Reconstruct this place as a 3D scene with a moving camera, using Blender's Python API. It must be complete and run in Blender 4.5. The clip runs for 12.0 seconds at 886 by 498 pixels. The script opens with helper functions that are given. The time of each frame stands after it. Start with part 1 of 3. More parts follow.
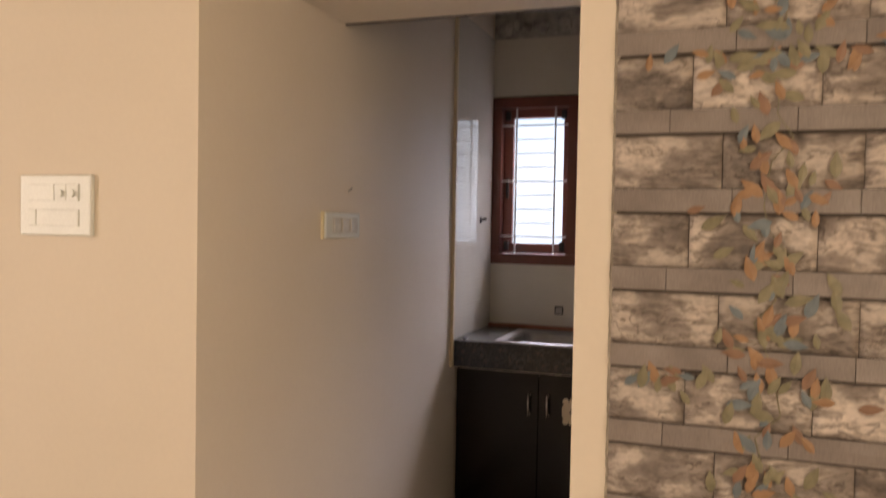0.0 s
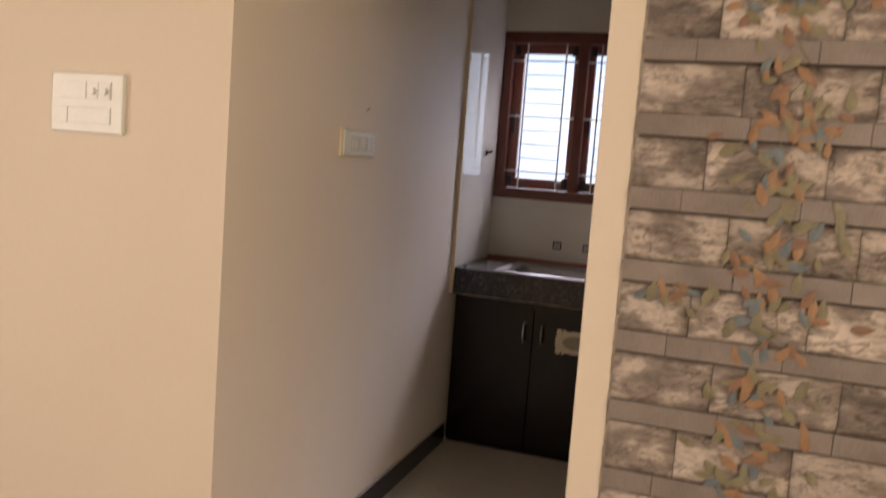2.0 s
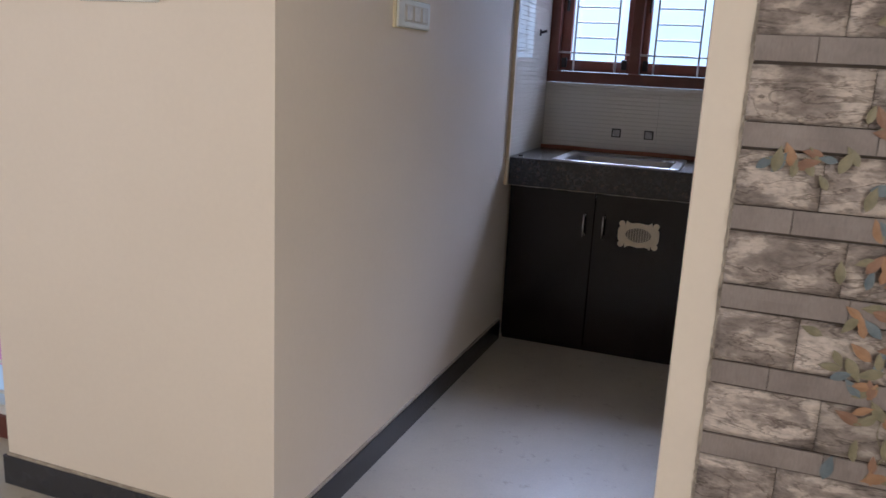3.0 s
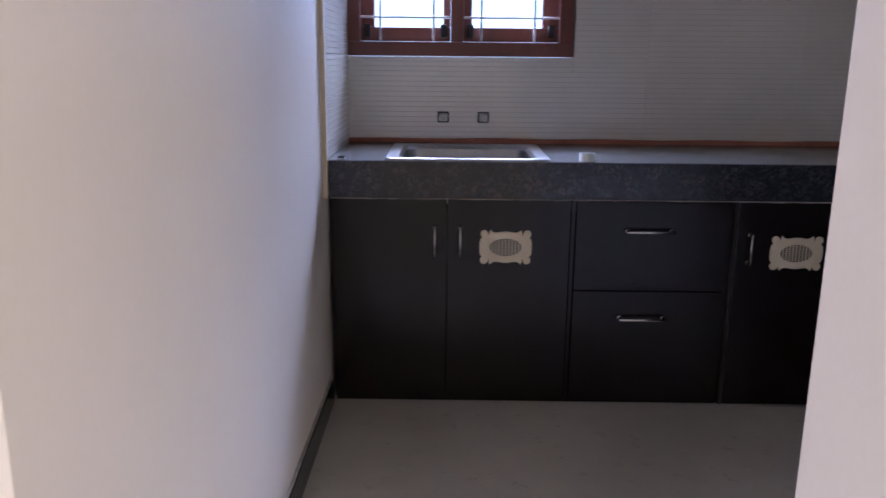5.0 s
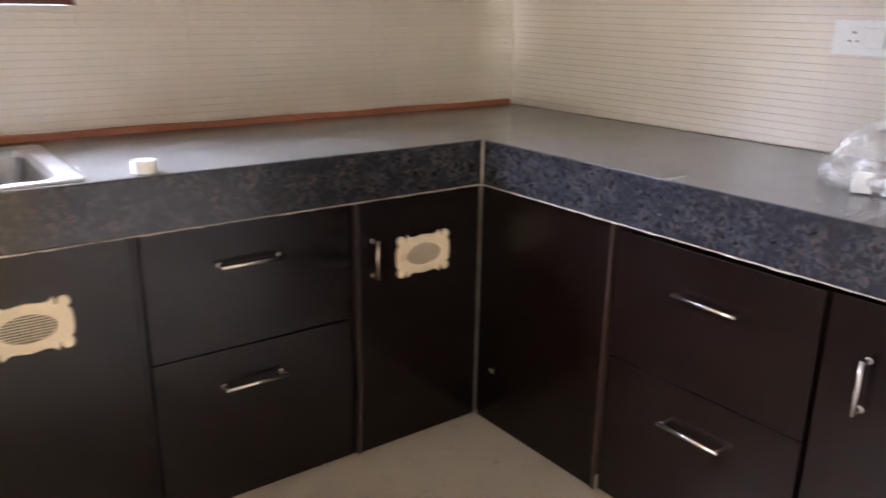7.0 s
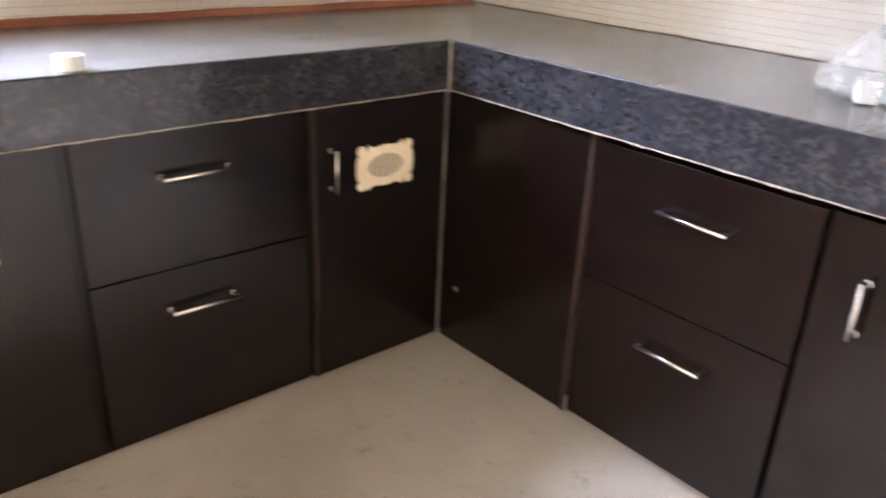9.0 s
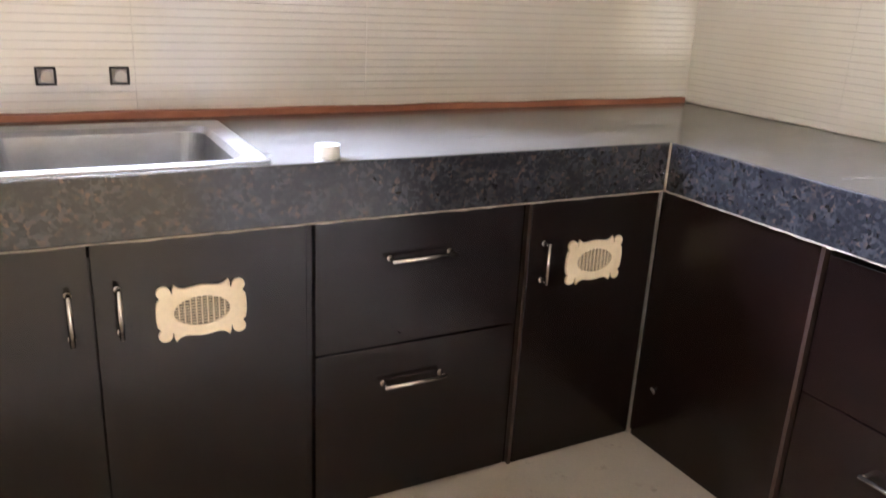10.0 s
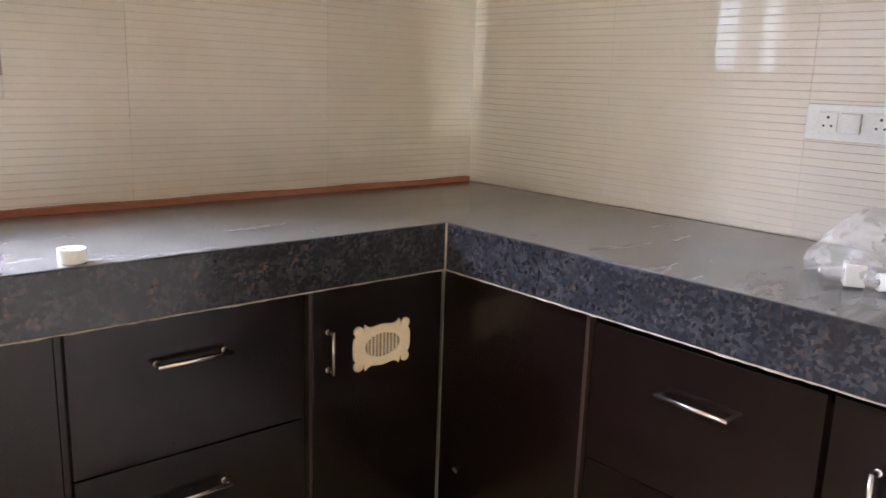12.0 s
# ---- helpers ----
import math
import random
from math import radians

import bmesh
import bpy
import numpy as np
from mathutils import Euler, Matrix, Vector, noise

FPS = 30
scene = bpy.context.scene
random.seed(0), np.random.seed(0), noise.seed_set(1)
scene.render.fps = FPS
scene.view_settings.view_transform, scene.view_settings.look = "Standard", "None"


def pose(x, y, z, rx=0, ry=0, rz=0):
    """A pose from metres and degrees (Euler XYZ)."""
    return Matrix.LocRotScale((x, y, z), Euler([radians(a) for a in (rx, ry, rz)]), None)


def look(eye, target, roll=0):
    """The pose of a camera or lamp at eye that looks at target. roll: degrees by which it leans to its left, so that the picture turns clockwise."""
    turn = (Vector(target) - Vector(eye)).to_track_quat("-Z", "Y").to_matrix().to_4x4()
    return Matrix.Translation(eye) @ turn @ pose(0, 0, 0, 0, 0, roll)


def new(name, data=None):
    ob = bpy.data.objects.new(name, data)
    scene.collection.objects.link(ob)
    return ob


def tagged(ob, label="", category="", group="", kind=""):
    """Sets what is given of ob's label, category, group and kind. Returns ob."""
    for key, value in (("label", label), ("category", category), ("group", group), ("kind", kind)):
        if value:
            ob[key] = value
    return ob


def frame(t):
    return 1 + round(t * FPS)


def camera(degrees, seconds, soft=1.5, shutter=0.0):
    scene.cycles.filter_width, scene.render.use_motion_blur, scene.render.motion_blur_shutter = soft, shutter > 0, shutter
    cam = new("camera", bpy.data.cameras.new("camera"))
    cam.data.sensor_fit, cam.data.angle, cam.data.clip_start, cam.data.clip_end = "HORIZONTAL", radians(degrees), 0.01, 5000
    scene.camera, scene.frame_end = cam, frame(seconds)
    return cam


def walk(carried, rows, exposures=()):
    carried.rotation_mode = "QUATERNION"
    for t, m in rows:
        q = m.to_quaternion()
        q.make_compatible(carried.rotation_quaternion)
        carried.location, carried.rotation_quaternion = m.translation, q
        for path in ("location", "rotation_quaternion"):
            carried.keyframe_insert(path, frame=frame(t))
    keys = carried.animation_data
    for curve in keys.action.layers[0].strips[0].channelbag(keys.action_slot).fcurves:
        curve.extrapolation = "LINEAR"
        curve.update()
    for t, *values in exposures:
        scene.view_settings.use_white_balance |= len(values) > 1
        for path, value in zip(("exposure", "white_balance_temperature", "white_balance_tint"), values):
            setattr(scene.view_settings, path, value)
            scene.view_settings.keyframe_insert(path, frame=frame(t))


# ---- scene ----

cam = camera(58.7, 12.0, shutter=0.4)
PATH = [
    (0, (1.176, -1.57, 1.399), (0.509, 0.314, 1.34), 1.0),
    (0.5, (1.159, -1.656, 1.438), (0.546, 0.242, 1.587), 2.0),
    (1, (1.163, -1.686, 1.439), (0.575, 0.216, 1.638), 2.9),
    (1.5, (1.162, -1.688, 1.401), (0.571, 0.222, 1.451), 3.7),
    (2, (1.134, -1.673, 1.335), (0.505, 0.215, 1.131), 4.3),
    (2.5, (1.064, -1.613, 1.262), (0.382, 0.224, 0.859), 3.6),
    (2.7, (1.048, -1.592, 1.253), (0.345, 0.229, 0.817), 3.2),
    (4.3, (0.492, -0.975, 1.23), (0.208, 0.947, 0.757), 0.7),
    (4.5, (0.477, -0.892, 1.226), (0.248, 1.039, 0.757), 0.5),
    (5, (0.415, -0.675, 1.195), (0.399, 1.269, 0.725), 0.5),
    (5.5, (0.313, -0.457, 1.213), (0.537, 1.473, 0.736), 0.6),
    (6, (0.314, -0.207, 1.183), (0.792, 1.674, 0.701), 0.6),
    (6.5, (0.361, 0.041, 1.215), (1.19, 1.782, 0.685), 0.8),
    (7, (0.394, 0.241, 1.216), (1.539, 1.771, 0.625), 0.9),
    (7.2, (0.428, 0.28, 1.213), (1.66, 1.727, 0.592), 0.9),
    (8.8, (0.452, 0.372, 1.176), (1.756, 1.654, 0.365), 3.0),
    (9, (0.437, 0.387, 1.178), (1.649, 1.76, 0.375), 2.7),
    (9.5, (0.36, 0.444, 1.178), (1.402, 1.975, 0.425), 2.9),
    (10, (0.327, 0.431, 1.211), (1.237, 2.096, 0.579), 3.0),
    (10.5, (0.314, 0.407, 1.226), (1.248, 2.1, 0.716), 2.8),
    (11, (0.357, 0.387, 1.238), (1.461, 1.998, 0.803), 3.1),
    (11.5, (0.43, 0.352, 1.238), (1.7, 1.842, 0.827), 2.5),
    (12, (0.455, 0.392, 1.229), (1.733, 1.871, 0.805), 1.9),
]
EXPO = [(0.0, -0.3, 7100, 28), (1.6, -0.3, 7050, 28), (2.0, -0.3, 6750, 28), (2.5, -0.4, 5400, 22), (4.5, 0.05, 5150, 25), (5.0, 0.4, 4950, 28), (5.5, 0.65, 4750, 31), (6.1, 1.4, 4950, 30), (6.45, 1.85, 5850, 25), (7.2, 1.97, 6150, 21), (9.0, 2.55, 6100, 20), (9.6, 2.52, 6050, 20), (10.5, 2.2, 5950, 20), (12.0, 1.93, 6250, 20)]
walk(cam, [(t, look(e, g, r)) for t, e, g, r in PATH], EXPO)

# ---- light ----
world = bpy.data.worlds.new("sky")
scene.world = world
world.use_nodes = True
wn = world.node_tree
sky = wn.nodes.new("ShaderNodeTexSky")
sky.sky_type, sky.sun_disc = "NISHITA", False
sky.sun_elevation, sky.sun_rotation = radians(50), radians(30)
wn.links.new(sky.outputs[0], wn.nodes["Background"].inputs[0])
wn.nodes["Background"].inputs[1].default_value = 0.12


def area_lamp(name, m, sx, sy, power, colour):
    d = bpy.data.lights.new(name, "AREA")
    d.shape, d.size, d.size_y, d.energy, d.color = "RECTANGLE", sx, sy, power, colour
    ob = new(name, d)
    ob.matrix_world = m
    return ob


# daylight: sky above the kitchen window; fill lamps at unseen, added living room windows
area_lamp("kitchen_window_light", look((-0.3, 4.8, 3.5), (0.9, 0.9, 0.5)), 4.6, 2.0, 1400, (0.80, 0.87, 1.0))
area_lamp("living_fill_light_left", look((-3.22, -2.9, 1.4), (0.3, -1.0, 1.0)), 2.2, 1.9, 58, (1.0, 0.89, 0.595))
area_lamp("living_fill_light_right", look((2.78, -2.6, 1.5), (0.0, -0.4, 1.0)), 2.2, 1.7, 66, (1.0, 0.89, 0.595))


# ---- materials ----
def mat(name, build, rough=0.5, metal=0.0, spec=0.5):
    m = bpy.data.materials.new(name)
    m.use_nodes = True
    nt = m.node_tree
    b = nt.nodes["Principled BSDF"]
    b.inputs["Roughness"].default_value = rough
    b.inputs["Metallic"].default_value = metal
    b.inputs["Specular IOR Level"].default_value = spec
    build(nt, b)
    return m


def coords(nt, scale=(1, 1, 1), random_shift=False):
    geo = nt.nodes.new("ShaderNodeNewGeometry")
    mp = nt.nodes.new("ShaderNodeMapping")
    nt.links.new(geo.outputs["Position"], mp.inputs[0])
    mp.inputs["Scale"].default_value = scale
    if random_shift:
        oi = nt.nodes.new("ShaderNodeObjectInfo")
        mul = nt.nodes.new("ShaderNodeVectorMath")
        mul.operation = "SCALE"
        comb = nt.nodes.new("ShaderNodeCombineXYZ")
        for i in range(3):
            nt.links.new(oi.outputs["Random"], comb.inputs[i])
        nt.links.new(comb.outputs[0], mul.inputs[0])
        mul.inputs["Scale"].default_value = 37.0
        nt.links.new(mul.outputs[0], mp.inputs["Location"])
    return mp.outputs[0]


def noise_tex(nt, vec, scale, detail=5.0, rough=0.6, distortion=0.0):
    n = nt.nodes.new("ShaderNodeTexNoise")
    n.inputs["Scale"].default_value = scale
    n.inputs["Detail"].default_value = detail
    n.inputs["Roughness"].default_value = rough
    n.inputs["Distortion"].default_value = distortion
    nt.links.new(vec, n.inputs["Vector"])
    return n.outputs["Fac"]


def ramp(nt, fac, stops):
    r = nt.nodes.new("ShaderNodeValToRGB")
    el = r.color_ramp.elements
    while len(el) < len(stops):
        el.new(0.5)
    for e, (p, c) in zip(el, stops):
        e.position, e.color = p, (*c, 1)
    nt.links.new(fac, r.inputs[0])
    return r.outputs[0]


def mix(nt, fac, a, b, mode="MIX"):
    n = nt.nodes.new("ShaderNodeMix")
    n.data_type, n.blend_type = "RGBA", mode
    for sock, v in ((n.inputs[0], fac), (n.inputs[6], a), (n.inputs[7], b)):
        if isinstance(v, (int, float)):
            sock.default_value = v
        elif isinstance(v, tuple):
            sock.default_value = (*v, 1)
        else:
            nt.links.new(v, sock)
    return n.outputs[2]


def bump(nt, b, height, strength, dist):
    n = nt.nodes.new("ShaderNodeBump")
    n.inputs["Strength"].default_value, n.inputs["Distance"].default_value = strength, dist
    nt.links.new(height, n.inputs["Height"])
    nt.links.new(n.outputs[0], b.inputs["Normal"])


def two_scale(lo, hi, small=60, large=2.0, bumpy=0.15, dist=0.002, scale=(1, 1, 1), r0=None, r1=None, grain=0.9):
    """Colour between lo and hi from large blotches and fine grain, with fine relief."""
    def build(nt, b):
        v = coords(nt, scale)
        big, fine = noise_tex(nt, v, large, 4), noise_tex(nt, v, small, 6)
        c = ramp(nt, big, [(0.3, lo), (0.7, hi)])
        g = ramp(nt, fine, [(0.3, (grain, grain, grain)), (0.7, (1, 1, 1))])
        nt.links.new(mix(nt, 1.0, c, g, "MULTIPLY"), b.inputs["Base Color"])
        if bumpy:
            bump(nt, b, fine, bumpy, dist)
        if r0 is not None:
            rr = nt.nodes.new("ShaderNodeMapRange")
            rr.inputs[1].default_value, rr.inputs[2].default_value = 0.35, 0.65
            rr.inputs[3].default_value, rr.inputs[4].default_value = r0, r1
            nt.links.new(big, rr.inputs[0])
            nt.links.new(rr.outputs[0], b.inputs["Roughness"])
    return build


CREAM = mat("cream_wall_paint", two_scale((0.765, 0.675, 0.57), (0.795, 0.705, 0.60), 60, 1.6, 0.008, grain=0.975), 0.55, spec=0.3)
CEIL = mat("white_ceiling_paint", two_scale((0.70, 0.66, 0.58), (0.76, 0.72, 0.64), 80, 2), 0.7)
TRIM = mat("ochre_edge_paint", two_scale((0.56, 0.46, 0.30), (0.66, 0.55, 0.38), 120, 14), 0.5)
WHITE = mat("white_plastic", two_scale((0.76, 0.78, 0.75), (0.80, 0.82, 0.79), 200, 8, 0.02), 0.22)
IVORY = mat("ivory_plastic", two_scale((0.72, 0.62, 0.44), (0.80, 0.70, 0.50), 150, 12, 0.03), 0.4)
SLOT_DARK = mat("vent_slot_dark", two_scale((0.075, 0.065, 0.05), (0.12, 0.105, 0.08), 300, 20), 0.7)
# for dark fittings, and for solid parts coloured as shaded holes
DARK = mat("dark_fitting_and_hole_shade", two_scale((0.02, 0.02, 0.02), (0.035, 0.032, 0.03), 80, 10), 0.7)
CHROME = mat("brushed_steel_handle", two_scale((0.62, 0.60, 0.57), (0.72, 0.70, 0.67), 300, 20, 0.02), 0.22, 1.0)
STEEL = mat("stainless_steel", two_scale((0.30, 0.295, 0.28), (0.40, 0.39, 0.375), 400, 9, 0.05, 0.001, (1, 6, 1)), 0.3, 1.0)
ALU = mat("aluminium_edge", two_scale((0.36, 0.34, 0.31), (0.50, 0.47, 0.43), 200, 14), 0.35, 0.8)
BAND = mat("brown_edge_band_and_loft_shade", two_scale((0.022, 0.012, 0.009), (0.038, 0.022, 0.017), 90, 10), 0.4)
MAROON = mat("maroon_painted_wood", two_scale((0.11, 0.028, 0.018), (0.17, 0.045, 0.028), 40, 5, 0.2, 0.001, (1, 1, 0.15)), 0.38)
REDWOOD = mat("red_oxide_batten", two_scale((0.26, 0.088, 0.043), (0.44, 0.17, 0.095), 60, 12, 0.3, 0.002, (0.2, 1, 1)), 0.65)
BAR = mat("white_enamelled_bar", two_scale((0.62, 0.62, 0.62), (0.72, 0.72, 0.72), 200, 20), 0.35)
GROUT_GROOVE = mat("tile_groove_and_gap_shade", two_scale((0.50, 0.46, 0.39), (0.57, 0.53, 0.46), 100, 6), 0.8)
PUTTY = mat("cream_putty", two_scale((0.26, 0.22, 0.18), (0.50, 0.44, 0.36), 150, 30, 0.4), 0.7)
CEMENT = mat("rough_cement", two_scale((0.18, 0.165, 0.15), (0.60, 0.57, 0.53), 45, 16, 0.8, 0.01), 0.9)
SKIRT = mat("black_granite_skirting", two_scale((0.012, 0.012, 0.016), (0.03, 0.03, 0.038), 180, 8), 0.2)


def ribbed(nt, b):
    v = coords(nt)
    big, fine = noise_tex(nt, v, 2.2, 3), noise_tex(nt, v, 22, 3)
    c = ramp(nt, big, [(0.3, (0.66, 0.62, 0.53)), (0.7, (0.73, 0.69, 0.60))])
    oi = nt.nodes.new("ShaderNodeObjectInfo")
    t = ramp(nt, oi.outputs["Random"], [(0.0, (0.95, 0.95, 0.95)), (1.0, (1, 1, 1))])
    nt.links.new(mix(nt, 1.0, c, t, "MULTIPLY"), b.inputs["Base Color"])
    bump(nt, b, fine, 0.012, 0.003)


TILE = mat("glossy_cream_ribbed_tile", ribbed, 0.05, spec=0.8)


def laminate(nt, b):
    g = noise_tex(nt, coords(nt, (1.0, 1.0, 34)), 3.5, 3, 0.5, 0.15)
    scuff = noise_tex(nt, coords(nt, (1, 1, 1.6)), 16, 6, 0.68, 0.5)
    c = ramp(nt, g, [(0.3, (0.0028, 0.0013, 0.0012)), (0.7, (0.0075, 0.0032, 0.0025))])
    c = mix(nt, ramp(nt, scuff, [(0.70, (0, 0, 0)), (0.78, (0.12, 0.12, 0.12))]), c, (0.25, 0.22, 0.19))
    nt.links.new(c, b.inputs["Base Color"])


LAM = mat("espresso_laminate", laminate, 0.25, spec=0.36)


def granite(dusty):
    def build(nt, b):
        v = coords(nt)
        vo = nt.nodes.new("ShaderNodeTexVoronoi")
        vo.inputs["Scale"].default_value = 125
        wob = nt.nodes.new("ShaderNodeVectorMath")
        nz = nt.nodes.new("ShaderNodeTexNoise")
        nz.inputs["Scale"].default_value = 42
        nt.links.new(v, nz.inputs["Vector"])
        sc = nt.nodes.new("ShaderNodeVectorMath")
        sc.operation = "SCALE"
        sc.inputs["Scale"].default_value = 0.018
        nt.links.new(nz.outputs["Color"], sc.inputs[0])
        nt.links.new(v, wob.inputs[0])
        nt.links.new(sc.outputs[0], wob.inputs[1])
        nt.links.new(wob.outputs[0], vo.inputs["Vector"])
        sep = nt.nodes.new("ShaderNodeSeparateColor")
        nt.links.new(vo.outputs["Color"], sep.inputs[0])
        cells = ramp(nt, sep.outputs[0], [(0.0, (0.012, 0.013, 0.017)), (0.40, (0.017, 0.019, 0.025)), (0.66, (0.037, 0.040, 0.048)), (0.88, (0.044, 0.042, 0.046)), (0.94, (0.056, 0.044, 0.040)), (1.0, (0.085, 0.062, 0.052))])
        patch = noise_tex(nt, v, 17, 5)
        c = mix(nt, ramp(nt, patch, [(0.42, (0, 0, 0)), (0.6, (0.8, 0.8, 0.8))]), cells, (0.014, 0.015, 0.020))
        if dusty:
            film = noise_tex(nt, coords(nt, (1, 2.2, 1)), 4.5, 4, 0.5)
            streak = noise_tex(nt, coords(nt, (1.6, 7, 1)), 2.0, 7, 0.65, 0.9)
            c = mix(nt, ramp(nt, film, [(0.3, (0.32, 0.32, 0.32)), (0.7, (0.6, 0.6, 0.6))]), c, (0.23, 0.225, 0.21))
            c = mix(nt, ramp(nt, streak, [(0.56, (0, 0, 0)), (0.72, (0.16, 0.16, 0.16))]), c, (0.55, 0.53, 0.50))
            nt.links.new(ramp(nt, film, [(0.3, (0.17, 0.17, 0.17)), (0.7, (0.22, 0.22, 0.22))]), b.inputs["Roughness"])
        nt.links.new(c, b.inputs["Base Color"])
    return build


GRANITE = mat("polished_blue_black_granite", granite(False), 0.16)
GRANITE_TOP = mat("dusty_granite_top", granite(True), 0.2)


def floor_nodes(nt, b):
    v = coords(nt)
    big, fine = noise_tex(nt, v, 2.3, 6, 0.65), noise_tex(nt, v, 130, 4)
    c = ramp(nt, big, [(0.3, (0.44, 0.40, 0.335)), (0.7, (0.56, 0.51, 0.43))])
    spots = noise_tex(nt, v, 15, 5, 0.7)
    c = mix(nt, ramp(nt, spots, [(0.59, (0, 0, 0)), (0.70, (0.5, 0.5, 0.5))]), c, (0.24, 0.19, 0.15))
    nt.links.new(mix(nt, 1.0, c, ramp(nt, fine, [(0.3, (0.92, 0.92, 0.92)), (0.7, (1, 1, 1))]), "MULTIPLY"), b.inputs["Base Color"])
    nt.links.new(ramp(nt, big, [(0.3, (0.35, 0.35, 0.35)), (0.7, (0.55, 0.55, 0.55))]), b.inputs["Roughness"])


FLOOR = mat("dusty_vitrified_floor", floor_nodes, 0.4)


def stone_nodes(nt, b):
    v = coords(nt, (0.8, 1, 1.7), True)
    face = noise_tex(nt, v, 9.5, 10, 0.60, 0.25)
    fine = noise_tex(nt, coords(nt, (1, 1, 2.2), True), 48, 8, 0.7, 0.3)
    crack = noise_tex(nt, coords(nt, (0.6, 1, 2.2), True), 9, 8, 0.58, 0.9)
    c = ramp(nt, face, [(0.33, (0.20, 0.168, 0.155)), (0.45, (0.34, 0.29, 0.265)), (0.505, (0.46, 0.395, 0.36)), (0.53, (0.64, 0.565, 0.515)), (0.66, (0.80, 0.71, 0.65))])
    c = mix(nt, 0.9, c, ramp(nt, fine, [(0.34, (0.55, 0.53, 0.52)), (0.5, (0.95, 0.95, 0.95)), (0.66, (1.1, 1.1, 1.1))]), "MULTIPLY")
    c = mix(nt, 0.8, c, ramp(nt, crack, [(0.0, (1, 1, 1)), (0.470, (1, 1, 1)), (0.490, (0.38, 0.35, 0.33)), (0.496, (0.38, 0.35, 0.33)), (0.505, (1.1, 1.09, 1.08)), (0.56, (1, 1, 1))]), "MULTIPLY")
    oi = nt.nodes.new("ShaderNodeObjectInfo")
    c = mix(nt, 1.0, c, ramp(nt, oi.outputs["Random"], [(0.0, (0.68, 0.66, 0.64)), (1.0, (1.02, 1.0, 0.98))]), "MULTIPLY")
    nt.links.new(c, b.inputs["Base Color"])
    bump(nt, b, mix(nt, 0.3, face, fine), 0.9, 0.02)


def slab_nodes(nt, b):
    v = coords(nt, (7, 1, 1), True)
    big, fine = noise_tex(nt, coords(nt, (1, 1, 1), True), 8, 4), noise_tex(nt, v, 60, 5, 0.7)
    c = ramp(nt, big, [(0.3, (0.225, 0.186, 0.172)), (0.7, (0.33, 0.28, 0.262))])
    nt.links.new(mix(nt, 1.0, c, ramp(nt, fine, [(0.3, (0.75, 0.75, 0.75)), (0.7, (1, 1, 1))]), "MULTIPLY"), b.inputs["Base Color"])
    bump(nt, b, fine, 0.3, 0.002)


STONE = mat("printed_split_stone", stone_nodes, 0.42)
STONE_SLAB = mat("printed_dressed_stone", slab_nodes, 0.42)
JOINT_AND_SHADE = mat("dark_tile_joint_and_shade", two_scale((0.06, 0.045, 0.035), (0.10, 0.075, 0.06), 120, 10), 0.8)
LEAVES = [mat("leaf_" + n, two_scale(a, c, 140, 30, 0.25, 0.001), 0.45) for n, a, c in (
    ("orange", (0.27, 0.145, 0.075), (0.42, 0.245, 0.135)), ("olive", (0.17, 0.150, 0.090), (0.30, 0.265, 0.17)),
    ("rust", (0.21, 0.115, 0.075), (0.32, 0.18, 0.115)), ("slate_blue", (0.11, 0.140, 0.165), (0.19, 0.225, 0.25)))]


def glass_nodes(nt, b):
    b.inputs["Base Color"].default_value = (0.95, 0.98, 1, 1)
    b.inputs["Transmission Weight"].default_value = 1.0
    b.inputs["IOR"].default_value = 1.45


GLASS = mat("window_glass", glass_nodes, 0.02)


def film_nodes(nt, b):
    v = coords(nt)
    b.inputs["Base Color"].default_value = (0.85, 0.85, 0.83, 1)
    f = noise_tex(nt, v, 22, 4, 0.6)
    nt.links.new(ramp(nt, f, [(0.35, (0.20, 0.20, 0.20)), (0.65, (0.36, 0.36, 0.36))]), b.inputs["Alpha"])
    bump(nt, b, f, 0.3, 0.008)


WRAP = mat("film_wrapped_plastic", two_scale((0.60, 0.58, 0.55), (0.78, 0.76, 0.72), 60, 25, 0.5, 0.004), 0.08)
FILM = mat("clear_plastic_film", film_nodes, 0.18)


def glow(name, lo, hi, strength, scale):
    def build(nt, b):
        v = coords(nt, (0.3, 1, 1))
        c = ramp(nt, noise_tex(nt, v, scale, 2), [(0.35, lo), (0.65, hi)])
        b.inputs["Base Color"].default_value = (0, 0, 0, 1)
        nt.links.new(c, b.inputs["Emission Color"])
        b.inputs["Emission Strength"].default_value = strength
    return mat(name, build, 1.0)


OUTSIDE = glow("bright_outdoor_haze", (0.60, 0.82, 0.97), (0.74, 0.91, 1.0), 1.8, 1.4)
LIVING_GLOW = glow("living_fill_glow", (0.9, 0.93, 0.95), (1.0, 1.0, 0.98), 3.0, 0.6)


# ---- mesh helpers ----
def root_place(ob):
    while ob.parent:
        ob = ob.parent
    return ob.location.copy()


def part(name, bm, material, parent=None, label=""):
    """One bmesh, in world places, as one mesh under a thing or a part."""
    if parent is not None:
        bmesh.ops.translate(bm, verts=bm.verts, vec=-root_place(parent))
    me = bpy.data.meshes.new(name)
    bmesh.ops.recalc_face_normals(bm, faces=bm.faces)
    bm.to_mesh(me)
    bm.free()
    for m in (material if isinstance(material, (list, tuple)) else [material]):
        me.materials.append(m)
    ob = new(name, me)
    if parent is not None:
        ob.parent = parent
    if label:
        tagged(ob, label)
    return ob


